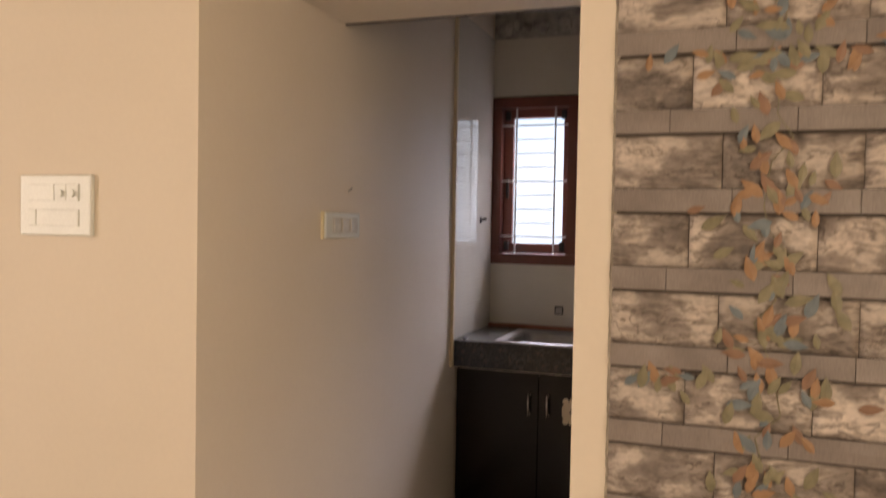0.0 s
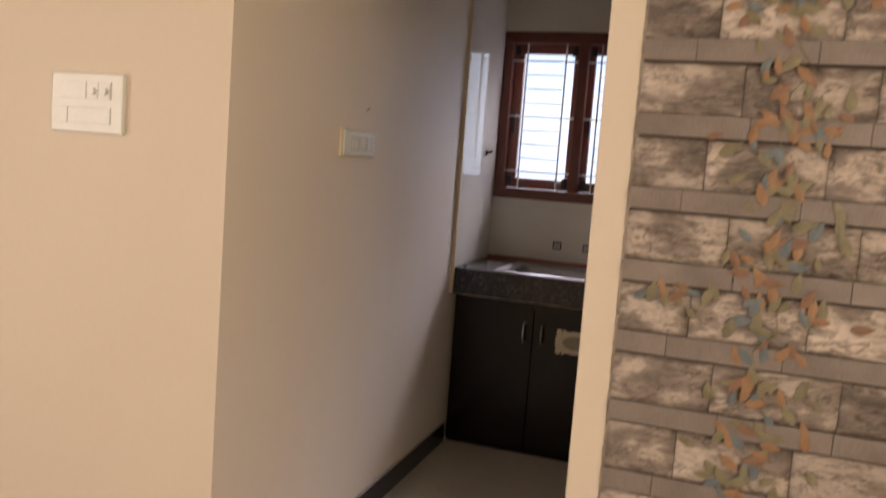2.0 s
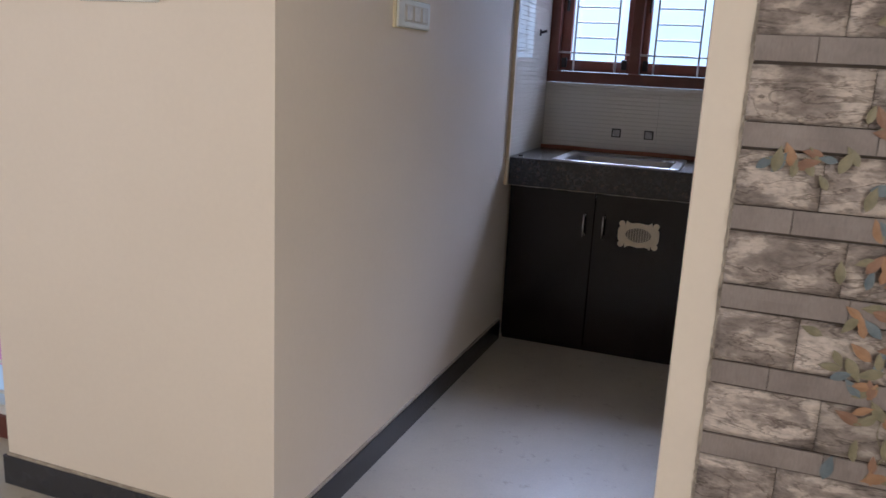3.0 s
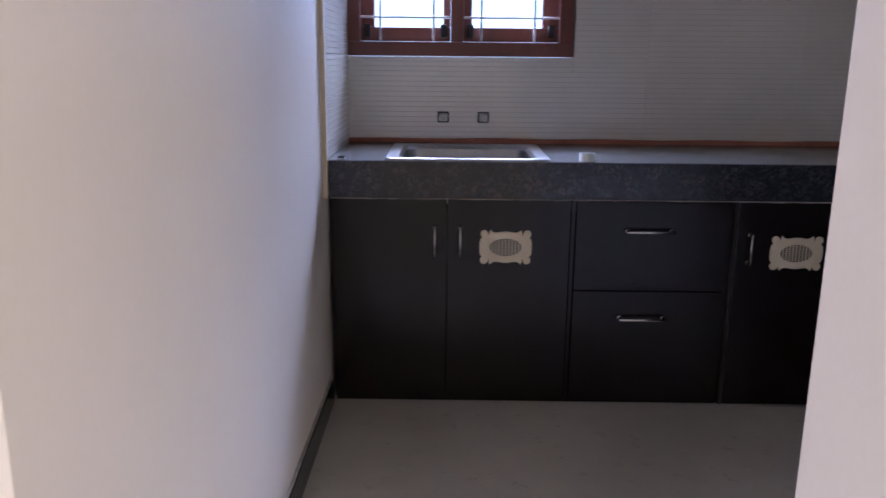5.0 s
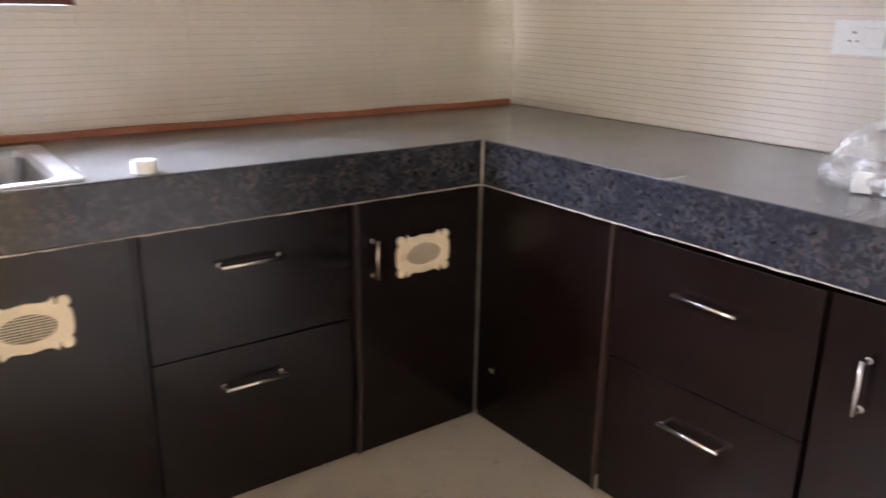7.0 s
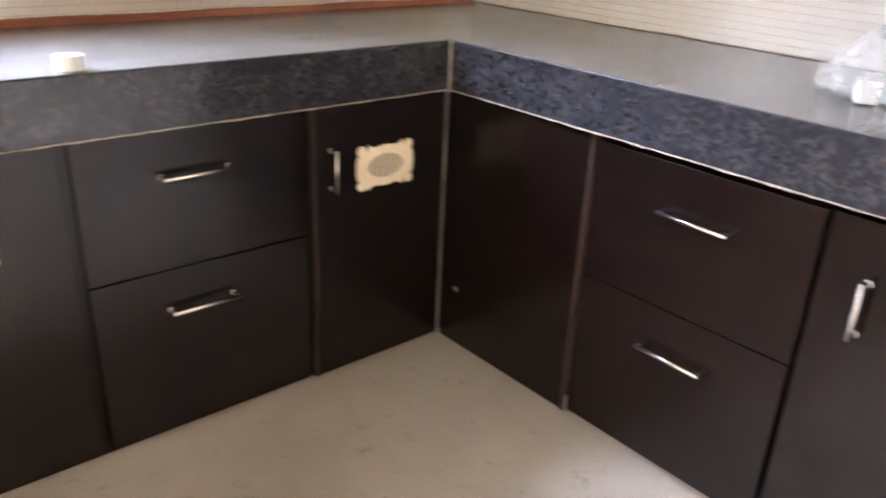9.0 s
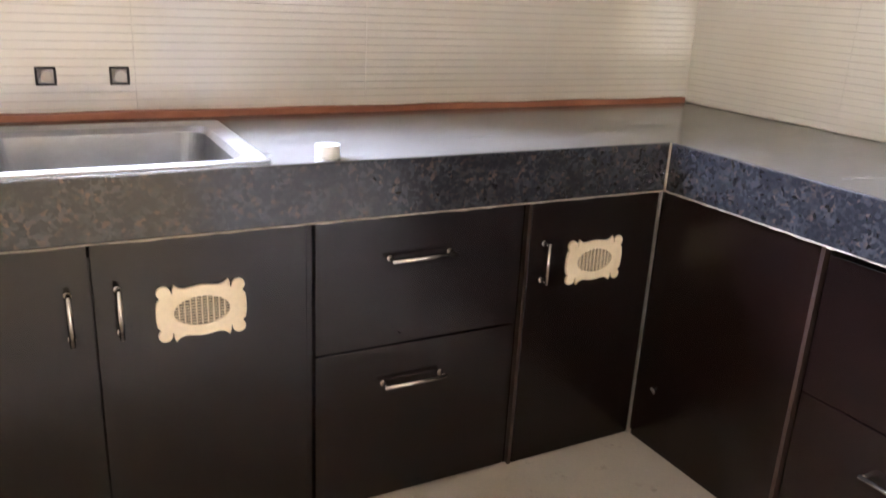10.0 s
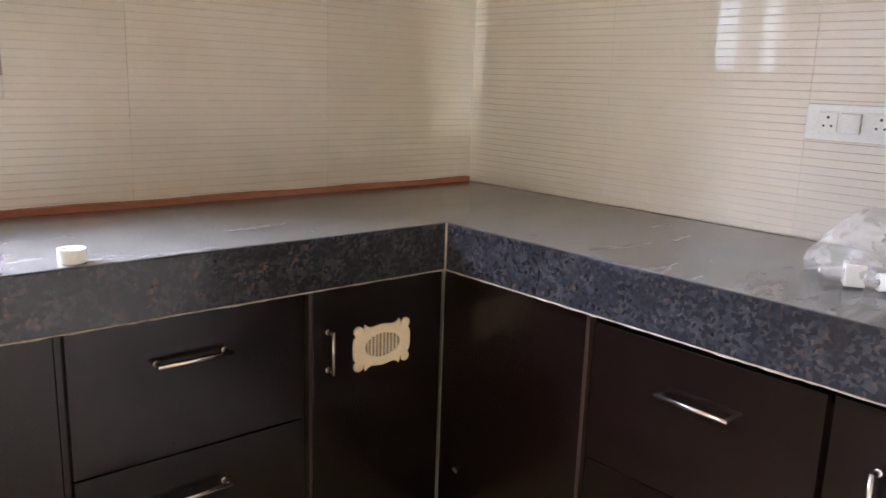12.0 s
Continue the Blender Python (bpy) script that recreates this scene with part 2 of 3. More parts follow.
def thing(name, at, label, category, group="", kind=""):
    ob = new(name)
    ob.location = at
    ob.empty_display_size = 0.05
    return tagged(ob, label, category, group, kind)


def box(bm, x0, x1, y0, y1, z0, z1, bev=0.0):
    vs = bmesh.ops.create_cube(bm, size=1)["verts"]
    bmesh.ops.scale(bm, vec=(x1 - x0, y1 - y0, z1 - z0), verts=vs)
    bmesh.ops.translate(bm, vec=((x0 + x1) / 2, (y0 + y1) / 2, (z0 + z1) / 2), verts=vs)
    if bev:
        es = {e for v in vs for e in v.link_edges}
        bmesh.ops.bevel(bm, geom=list(es), offset=bev, segments=2, profile=0.6, affect="EDGES")
    return bm


def boxed(*a):
    return box(bmesh.new(), *a)


def rod(bm, a, b, r, seg=10):
    a, b = Vector(a), Vector(b)
    d = b - a
    m = Matrix.Translation((a + b) / 2) @ d.to_track_quat("Z", "Y").to_matrix().to_4x4()
    bmesh.ops.create_cone(bm, cap_ends=True, segments=seg, radius1=r, radius2=r, depth=d.length, matrix=m)
    return bm


def smooth(ob):
    for p in ob.data.polygons:
        p.use_smooth = True
    return ob


def structure(name, boxes, material, label, category, bev=0.0):
    bm = bmesh.new()
    for b in boxes:
        box(bm, *b, bev)
    return tagged(part(name, bm, material), label, category, kind="structure")


# ---- structure ----
CZ = 2.9
structure("floor", [(-3.2, 2.9, -4.4, 2.7, -0.1, 0.0)], FLOOR, "dusty beige vitrified floor running through both rooms", "floor")
# ceiling stays out of view, added to close the rooms
structure("ceiling", [(-3.2, 2.9, -4.4, 2.7, CZ, CZ + 0.1)], CEIL, "unseen off-white painted ceiling added to close the rooms", "ceiling")
wall_left = structure("wall_passage", [(-0.893, 0.0, 0.0, 2.62, 0.0, CZ)], CREAM, "cream painted wall block beside the kitchen passage", "wall")
structure("wall_lintel", [(0.0, 0.903, 0.0, 0.15, 2.05, CZ)], CREAM, "cream painted wall above the kitchen opening", "wall")
structure("loft_slab", [(0.002, 2.39, 0.152, 0.757, 2.05, 2.14)], CREAM, "cream painted loft slab over the kitchen entrance", "loft")
# dark strip drawn in for the shadow line at the slab's inner edge
structure("loft_edge", [(0.002, 0.902, 0.7575, 0.763, 2.046, 2.142)], BAND, "thin dark strip standing for the shadow line along the loft slab", "trim")
pier = structure("wall_pier", [(0.902, 2.60, -0.015, 0.322, 0.0, CZ)], CREAM, "cream painted pier ending the stone tiled wall", "wall", 0.004)
structure("wall_kitchen_back", [(0.0, 2.60, 2.50, 2.62, 0.0, 1.2), (0.0, 2.60, 2.50, 2.62, 2.085, CZ), (0.892, 2.60, 2.50, 2.62, 1.2, 2.085)],
          CREAM, "cream kitchen wall around the barred window", "wall")
structure("wall_kitchen_right", [(2.393, 2.60, 0.322, 2.50, 0.0, CZ)], CREAM, "kitchen side wall behind the ribbed tiles", "wall")
# living room walls are unseen; their window openings are added for fill light
structure("wall_living_right", [(2.60, 2.75, -1.5, 2.62, 0.0, CZ), (2.60, 2.75, -4.25, -3.7, 0.0, CZ), (2.60, 2.75, -3.7, -1.5, 0.0, 0.6), (2.60, 2.75, -3.7, -1.5, 2.35, CZ)], CREAM, "unseen cream living room wall with a second opening added for fill light", "wall")
structure("wall_living_back", [(-3.1, 2.75, -4.4, -4.25, 0, CZ)], CREAM, "cream living room wall", "wall")
structure("wall_living_left", [(-3.2, -3.05, -4.4, -4.0, 0, CZ), (-3.2, -3.05, -1.8, 0.4, 0, CZ), (-3.2, -3.05, -4.0, -1.8, 0, 0.45), (-3.2, -3.05, -4.0, -1.8, 2.35, CZ)],
          CREAM, "unseen cream living room wall with a wide opening added for fill light", "wall")
structure("wall_side_window", [(-3.1, -0.893, 0.20, 0.34, 1.62, CZ), (-3.1, -2.4, 0.20, 0.34, 0, 1.62)], CREAM, "cream wall around the low side window", "wall")
structure("baseboard", [(0.0, 0.012, -0.012, 1.925, 0.0, 0.090), (-0.905, 0.0, -0.012, 0.0, 0.0, 0.090), (-0.905, -0.893, 0.0, 0.17, 0.0, 0.090)],
          SKIRT, "black polished granite skirting along the cream wall", "baseboard", 0.002)
structure("skirting_top_line", [(0.0, 0.008, 0.0, 1.925, 0.0905, 0.097), (-0.893, 0.0, -0.008, -0.0005, 0.0905, 0.097)], PUTTY, "pale putty line above the black skirting", "trim")
structure("trim", [(0.0, 0.016, 1.866, 1.886, 0.745, 2.39)], TRIM, "ochre painted edge strip ending the wall tiles", "trim", 0.003)
structure("rough_band", [(0.012, 2.38, 2.485, 2.499, 2.392, 2.62)], CEMENT, "unfinished grey cement band above the tiles", "plaster")
for i in range(9):
    bm = bmesh.new()
    bmesh.ops.create_icosphere(bm, subdivisions=2, radius=0.03 + 0.018 * random.random())
    for v in bm.verts:
        v.co *= 1 + 0.5 * noise.noise(v.co * 40 + Vector((i, 0, 0)))
        v.co.y *= 0.4
    bmesh.ops.translate(bm, verts=bm.verts, vec=(0.06 + 0.1 * i + 0.03 * random.random(), 2.472, 2.42 + 0.05 * random.random()))
    tagged(part("mortar_lump", bm, CEMENT), "rough grey lump of mortar on the unfinished band", "mortar lump", "mortar lumps", "structure")

bm = bmesh.new()
box(bm, -14, 14, 5.6, 5.62, -1, 6)
tagged(part("backdrop", bm, OUTSIDE), "bright hazy daylight outside the kitchen window", "backdrop", kind="structure")
# glowing sheet, unseen and added behind the left living room opening
bm = bmesh.new()
box(bm, -5.02, -5.0, -7, 3, -1, 5)
tagged(part("backdrop", bm, LIVING_GLOW), "unseen glowing sheet added outside the living room window", "backdrop", kind="structure")


# ---- kitchen window ----
window = thing("window_1", (0.445, 2.5, 1.2), "maroon wooden two-sash window with a white metal grille", "window", kind="structure")
bm = bmesh.new()
X0, X1, Z0, Z1, FW = 0.004, 0.888, 1.203, 2.082, 0.055
box(bm, X0, X1, 2.482, 2.60, Z0, Z0 + FW, 0.003)
box(bm, X0, X1, 2.482, 2.60, Z1 - FW, Z1, 0.003)
box(bm, X0, X0 + FW, 2.484, 2.60, Z0 + FW, Z1 - FW, 0.003)
box(bm, X1 - FW, X1, 2.484, 2.60, Z0 + FW, Z1 - FW, 0.003)
box(bm, 0.412, 0.462, 2.486, 2.60, Z0 + FW, Z1 - FW, 0.003)
part("window_frame", bm, MAROON, window)
for a, b in ((0.060, 0.411), (0.463, 0.832)):
    bm = bmesh.new()
    p0, p1 = (0.112, 0.382) if a < 0.3 else (0.495, 0.77)
    box(bm, a, b, 2.535, 2.572, 1.26, 1.314, 0.004)
    box(bm, a, b, 2.535, 2.572, 1.977, 2.026, 0.004)
    box(bm, a, p0, 2.537, 2.570, 1.314, 1.977, 0.004)
    box(bm, p1, b, 2.537, 2.570, 1.314, 1.977, 0.004)
    sash = part("sash", bm, MAROON, window)
    pane = part("pane", boxed(p0, p1, 2.551, 2.555, 1.314, 1.977), GLASS, sash, "clear glass pane")
    pane.visible_shadow = False
    part("latch", boxed(a + 0.018, a + 0.032, 2.520, 2.536, 1.55, 1.66, 0.003), DARK, sash, "dark metal latch")
    for lx in (a + 0.012, b - 0.04):
        for hz in (1.275, 1.965):
            part("hinge_block", boxed(lx, lx + 0.026, 2.515, 2.536, hz, hz + 0.05, 0.005), DARK, sash, "dark plastic stay block")
grille = part("grille_rail", rod(bmesh.new(), (0.058, 2.506, 1.935), (0.834, 2.506, 1.935), 0.005), BAR, window, "white enamelled grille bar")
for z in (1.642, 1.350):
    part("grille_rail", rod(bmesh.new(), (0.058, 2.506, z), (0.834, 2.506, z), 0.005), BAR, window)
for x in (0.138, 0.345, 0.437, 0.530, 0.737):
    z0, z1 = (1.262, 2.030) if x != 0.437 else (1.350, 1.935)
    part("grille_bar", rod(bmesh.new(), (x, 2.499, z0), (x, 2.499, z1), 0.005), BAR, window)
for a, b in ((0.138, 0.345), (0.530, 0.737)):
    for k in range(1, 8):
        if k != 4:
            z = 1.350 + k * 0.0731
            part("grille_rung", rod(bmesh.new(), (a, 2.506, z), (b, 2.506, z), 0.0045, 8), BAR, window)

# ---- low side window beyond the passage wall ----
side = thing("window_2", (-1.6, 0.2, 0.0), "brown framed low window with coloured panes behind horizontal bars", "window", kind="structure")
bm = bmesh.new()
box(bm, -2.4, -0.888, 0.185, 0.33, 0.0, 0.075, 0.003)
box(bm, -2.4, -0.888, 0.185, 0.33, 1.56, 1.62, 0.003)
box(bm, -2.4, -2.34, 0.187, 0.33, 0.11, 1.56, 0.003)
part("window_frame", bm, MAROON, side)
part("sill", boxed(-2.4, -0.888, 0.20, 0.33, 0.075, 0.11, 0.002), BAR, side, "pale metal sill rail")
SIDE_COLOURS = [(0.35, 0.66, 0.85), (0.85, 0.40, 0.70), (0.25, 0.68, 0.25), (0.62, 0.82, 0.92), (0.12, 0.25, 0.75), (0.50, 0.80, 0.35)]
SIDE = [glow("coloured_outdoor_%s" % w, tuple(0.8 * v for v in c), c, 0.9, 3) for w, c in zip(("sky", "pink", "green", "pale", "blue", "lime"), SIDE_COLOURS)]
PICK = [0, 3, 1, 1, 4, 0, 3, 5, 2, 0, 3, 2, 1, 0]
for i in range(14):
    for j in range(14):
        part("pane", boxed(-2.34 + 0.1035 * i, -2.2375 + 0.1035 * i, 0.26, 0.265, 0.111 + 0.1035 * j, 0.2135 + 0.1035 * j), SIDE[PICK[(j + 5 * (13 - i)) % 14]], side)
for j in range(14):
    part("grille_rail", rod(bmesh.new(), (-2.36, 0.225, 0.14 + 0.105 * j), (-0.89, 0.225, 0.14 + 0.105 * j), 0.006), BAR, side)

# ---- unseen living room windows, added to let the fill light in ----
lw = thing("unseen_window_3", (-3.1, -2.2, 0.45), "unseen wide living room window with a brown frame, added for fill light", "window", kind="structure")
bm = bmesh.new()
box(bm, -3.17, -3.09, -4.0, -1.8, 0.45, 0.52)
box(bm, -3.17, -3.09, -4.0, -1.8, 2.28, 2.35)
for y in (-4.0, -2.935, -1.87):
    box(bm, -3.165, -3.095, y, y + 0.07, 0.52, 2.28)
part("window_frame", bm, MAROON, lw)
lw = thing("unseen_window_4", (2.67, -2.6, 0.6), "unseen second living room window with a brown frame, added for fill light", "window", kind="structure")
bm = bmesh.new()
box(bm, 2.64, 2.72, -3.7, -1.5, 0.6, 0.67)
box(bm, 2.64, 2.72, -3.7, -1.5, 2.28, 2.35)
for y in (-3.7, -2.635, -1.57):
    box(bm, 2.645, 2.715, y, y + 0.07, 0.67, 2.28)
part("window_frame", bm, MAROON, lw)


# ---- worktop ----
worktop = thing("worktop", (1.2, 2.2, 0.745), "blue-black speckled granite worktop, dusty with cement streaks", "worktop")
HX0, HX1, HY0, HY1 = 0.225, 0.720, 1.930, 2.335
bm = bmesh.new()
xs, ys = (0.002, HX0, HX1, 1.757, 2.381), (0.324, 1.888, HY0, HY1, 2.487)
cells = [(i, j) for i in range(4) for j in range(4) if (j > 0 or i == 3) and (i, j) != (1, 2)]
grid = {(i, j, k): bm.verts.new((xs[i], ys[j], (0.85, 0.87)[k])) for i in range(5) for j in range(5) for k in range(2) if j > 0 or i >= 3}
for i, j in cells:
    for k in range(2):
        bm.faces.new([grid[i, j, k], grid[i + 1, j, k], grid[i + 1, j + 1, k], grid[i, j + 1, k]])
    for di, dj, a, b in ((-1, 0, (0, 0), (0, 1)), (1, 0, (1, 0), (1, 1)), (0, -1, (0, 0), (1, 0)), (0, 1, (0, 1), (1, 1))):
        if (i + di, j + dj) not in cells:
            bm.faces.new([grid[i + a[0], j + a[1], 0], grid[i + b[0], j + b[1], 0], grid[i + b[0], j + b[1], 1], grid[i + a[0], j + a[1], 1]])
part("top", bm, GRANITE_TOP, worktop, "grey dusty granite top")
part("apron", boxed(0.014, 1.775, 1.885, 1.905, 0.747, 0.868, 0.002), GRANITE, worktop)
part("apron", boxed(1.754, 1.774, 0.324, 1.884, 0.747, 0.868, 0.002), GRANITE, worktop)


def wavy_line(a, b, n, out):
    """A thin uneven bead from a to b, standing proud along out."""
    bm, prev = bmesh.new(), None
    a, b, o = Vector(a), Vector(b), Vector(out)
    for i in range(n + 1):
        p = a.lerp(b, i / n)
        f, h = 0.0012 + 0.0018 * random.random(), 0.0018 + 0.0024 * random.random() ** 2
        row = [bm.verts.new(q) for q in (p - o * 0.01, p + o * f, p + o * f - Vector((0, 0, h)), p - o * 0.01 - Vector((0, 0, h)))]
        if prev:
            for k in range(4):
                bm.faces.new((prev[k], prev[(k + 1) % 4], row[(k + 1) % 4], row[k]))
        else:
            bm.faces.new(row)
        prev = row
    bm.faces.new(prev)
    return bm


part("putty_line", wavy_line((0.014, 1.886, 0.7467), (1.754, 1.886, 0.7467), 90, (0, -1, 0)), PUTTY, worktop, "uneven cream putty line under the apron")
part("putty_line", wavy_line((1.755, 1.884, 0.7467), (1.755, 0.33, 0.7467), 80, (-1, 0, 0)), PUTTY, worktop, "uneven cream putty line under the apron")
part("corner_joint", boxed(1.751, 1.757, 1.880, 1.886, 0.747, 0.868, 0.001), PUTTY, worktop, "pale joint at the inner corner")

# ---- red batten at the wall foot ----
bm = bmesh.new()
for i in range(48):
    x = 0.012 + i * 0.049
    if x > 2.33:
        break
    top = 0.8865 + 0.0015 * math.sin(i * 0.7)
    deep = 0.008 if 0.25 < x < 0.78 else (0.0 if x < 1.3 else -0.006)
    box(bm, x, x + 0.049, 2.462 - deep, 2.487, 0.8705, top)
tagged(part("wall_batten", bm, REDWOOD), "red-brown batten filling the gap above the worktop", "batten", kind="structure")

# ---- sink ----
sink = thing("kitchen_sink", (0.472, 2.15, 0.87), "single-bowl stainless steel sink set in the worktop", "sink")
bm = bmesh.new()
RX0, RX1, RY0, RY1, RZ = 0.200, 0.745, 1.900, 2.368, 0.874


def ring(x0, x1, y0, y1, z, r, n=8):
    pts = []
    for cx, cy, a0 in ((x1 - r, y1 - r, 0), (x0 + r, y1 - r, 90), (x0 + r, y0 + r, 180), (x1 - r, y0 + r, 270)):
        for k in range(n + 1):
            a = radians(a0 + 90 * k / n)
            pts.append((cx + r * math.cos(a), cy + r * math.sin(a), z))
    return pts


loops = [ring(RX0, RX1, RY0, RY1, 0.8705, 0.012), ring(RX0, RX1, RY0, RY1, RZ + 0.002, 0.012), ring(RX0 + 0.006, RX1 - 0.006, RY0 + 0.006, RY1 - 0.006, RZ + 0.004, 0.012),
         ring(0.240, 0.705, 1.936, 2.322, RZ, 0.045), ring(0.250, 0.695, 1.946, 2.312, RZ - 0.012, 0.045), ring(0.262, 0.683, 1.958, 2.300, 0.72, 0.05), ring(0.30, 0.645, 2.03, 2.265, 0.705, 0.05)]
rows = [[bm.verts.new(p) for p in lp] for lp in loops]
for a, b in zip(rows, rows[1:]):
    for i in range(len(a)):
        j = (i + 1) % len(a)
        bm.faces.new((a[i], a[j], b[j], b[i]))
bm.faces.new(rows[-1])
part("bowl", bm, STEEL, sink)
bm = bmesh.new()
bmesh.ops.create_cone(bm, cap_ends=True, segments=20, radius1=0.04, radius2=0.036, depth=0.006, matrix=Matrix.Translation((0.472, 2.15, 0.709)))
part("drain", bm, CHROME, sink, "round steel drain")


# ---- cabinets ----
def handle(a, b, out, parent):
    """A bar handle from a to b that stands off along out."""
    a, b, o = Vector(a), Vector(b), Vector(out)
    bm = bmesh.new()
    d = (b - a).normalized() * 0.006
    rod(bm, a + o - d, b + o + d, 0.0052, 12)
    for p in (a, b):
        rod(bm, p, p + o, 0.0045, 10)
        rod(bm, p + o * 0.02, p + o * 0.12, 0.0075, 12)
    return smooth(part("handle", bm, CHROME, parent, "chrome bar handle"))


def vent(cx, cz, y, parent):
    """An ornate vent plate: bracket-shaped top and foot, round corner lobes, an oval dark disc behind crossed ribs."""
    half = []
    for i in range(17):                      # wavy top edge, from one tip to the other
        u = -1 + i / 8
        half.append((0.053 * u, 0.0500 + 0.0150 * abs(u) ** 4 + 0.0045 * math.cos(math.pi * u)))
    lobe = [(0.0730 + 0.0135 * math.cos(a), 0.0455 + 0.0135 * math.sin(a)) for a in (radians(195 - 25 * i) for i in range(11))]
    quarter = half[8:] + [(0.0562, 0.0520), (0.0568, 0.0425)] + lobe + [(0.0830, 0.0300), (0.0865, 0.0265), (0.0888, 0.012)]
    outline = quarter + [(u, -v) for u, v in quarter[::-1]] + [(-u, -v) for u, v in quarter[1:]] + [(-u, v) for u, v in quarter[:0:-1]]
    n = len(outline)
    bm = bmesh.new()
    v0 = [bm.verts.new((cx + u, y, cz + v)) for u, v in outline]
    v1 = [bm.verts.new((cx + u, y - 0.004, cz + v)) for u, v in outline]
    v2 = [bm.verts.new((cx + u * 0.985, y - 0.0055, cz + v * 0.985)) for u, v in outline]
    for a, b in ((v0, v1), (v1, v2)):
        for i in range(n):
            j = (i + 1) % n
            bm.faces.new((a[i], a[j], b[j], b[i]))
    oval = [(0.055 * math.cos(2 * math.pi * i / 48), 0.031 * math.sin(2 * math.pi * i / 48)) for i in range(48)]
    v3 = [bm.verts.new((cx + u, y - 0.0055, cz + v)) for u, v in oval]
    v4 = [bm.verts.new((cx + u, y - 0.001, cz + v)) for u, v in oval]
    rim = []
    for i in range(48):
        bm.faces.new((v3[i], v3[(i + 1) % 48], v4[(i + 1) % 48], v4[i]))
        rim.append(bm.edges.get((v3[i], v3[(i + 1) % 48])))
    rim += [bm.edges.get((v2[i], v2[(i + 1) % n])) for i in range(n)]
    bmesh.ops.triangle_fill(bm, edges=rim, use_beauty=True, normal=(0, -1, 0))
    plate = part("vent_plate", bm, IVORY, parent, "ornate ivory plastic vent plate")
    # one dark disc stands in for the openings of the vent slots
    bm = bmesh.new()
    bmesh.ops.create_circle(bm, cap_ends=True, segments=40, radius=1.0, matrix=Matrix.Translation((cx, y - 0.0015, cz)) @ Matrix.Rotation(radians(90), 4, "X") @ Matrix.Diagonal((0.0555, 0.0315, 1, 1)))
    part("mesh_screen", bm, SLOT_DARK, plate, "dark backing disc behind the ribs")
    bm = bmesh.new()
    for i in range(-4, 5):
        x = i * 0.0112
        hh = 0.031 * math.sqrt(max(0.0, 1 - (x / 0.055) ** 2))
        box(bm, cx + x - 0.0010, cx + x + 0.0010, y - 0.005, y - 0.001, cz - hh, cz + hh)
    for i in range(-4, 5):
        z = i * 0.0062
        ww = 0.055 * math.sqrt(1 - (z / 0.031) ** 2)
        box(bm, cx - ww, cx + ww, y - 0.0036, y - 0.0012, cz + z - 0.0007, cz + z + 0.0007)
    part("ribs", bm, IVORY, plate)


FY, FX, TH = 1.935, 1.795, 0.018


def carcass(name, at, label, b):
    c = thing(name, at, label, "cabinet", "kitchen base cabinets")
    part("body", boxed(*b), LAM, c)
    return c


sink_cab = carcass("sink_cabinet", (0.41, 2.2, 0), "dark espresso laminate sink cabinet with two closed doors", (0.016, 0.826, FY + TH + 0.002, 2.47, 0.0, 0.70))
d = part("door", boxed(0.016, 0.405, FY, FY + TH, 0.024, 0.738, 0.0015), LAM, sink_cab)
handle((0.366, FY, 0.637), (0.366, FY, 0.549), (0, -0.026, 0), d)
d = part("door", boxed(0.409, 0.824, FY, FY + TH, 0.020, 0.738, 0.0015), LAM, sink_cab)
handle((0.452, FY, 0.637), (0.452, FY, 0.549), (0, -0.026, 0), d)
vent(0.606, 0.573, FY, d)
draw_cab = carcass("drawer_cabinet", (1.1, 2.2, 0), "dark espresso laminate cabinet with two wide drawers", (0.828, 1.372, FY + TH + 0.002, 2.47, 0.0, 0.70))
part("side_edge", boxed(0.828, 0.842, FY + 0.012, FY + TH, 0.02, 0.738), LAM, draw_cab)
part("side_edge", boxed(1.360, 1.374, FY + 0.010, FY + TH, 0.012, 0.738), LAM, draw_cab)
for z0, z1, hz, hx in ((0.424, 0.734, 0.634, 1.016), (0.018, 0.420, 0.326, 1.007)):
    d = part("drawer_front", boxed(0.843, 1.358, FY - 0.002, FY + TH - 0.002, z0, z1, 0.0015), LAM, draw_cab)
    handle((hx, FY, hz), (hx + 0.150, FY, hz), (0, -0.028, 0), d)
corner_cab = carcass("corner_cabinet", (1.6, 2.2, 0), "dark espresso laminate corner cabinet with one vented door", (1.376, 2.36, FY + TH + 0.002, 2.47, 0.0, 0.70))
part("side_edge", boxed(1.3785, 1.387, FY - 0.001, FY + TH, 0.006, 0.738), BAND, corner_cab)
d = part("door", boxed(1.390, 1.786, FY, FY + TH, 0.008, 0.736, 0.0015), LAM, corner_cab)
handle((1.431, FY, 0.624), (1.431, FY, 0.528), (0, -0.026, 0), d)
vent(1.592, 0.562, FY, d)
part("corner_strip", boxed(1.7925, 1.7975, FY - 0.003, FY + 0.006, 0.004, 0.744, 0.001), ALU, corner_cab, "thin aluminium corner strip")

right_cab = carcass("side_cabinet", (2.1, 1.7, 0), "dark glossy laminate blind corner panel cabinet", (FX + TH + 0.002, 2.36, 1.436, 1.930, 0.0, 0.70))
part("panel", boxed(FX + 0.002, FX + TH, 1.448, 1.926, 0.004, 0.736, 0.0015), LAM, right_cab)
part("side_edge", boxed(FX - 0.001, FX + TH, 1.437, 1.447, 0.004, 0.738), BAND, right_cab, "brown edge banding")
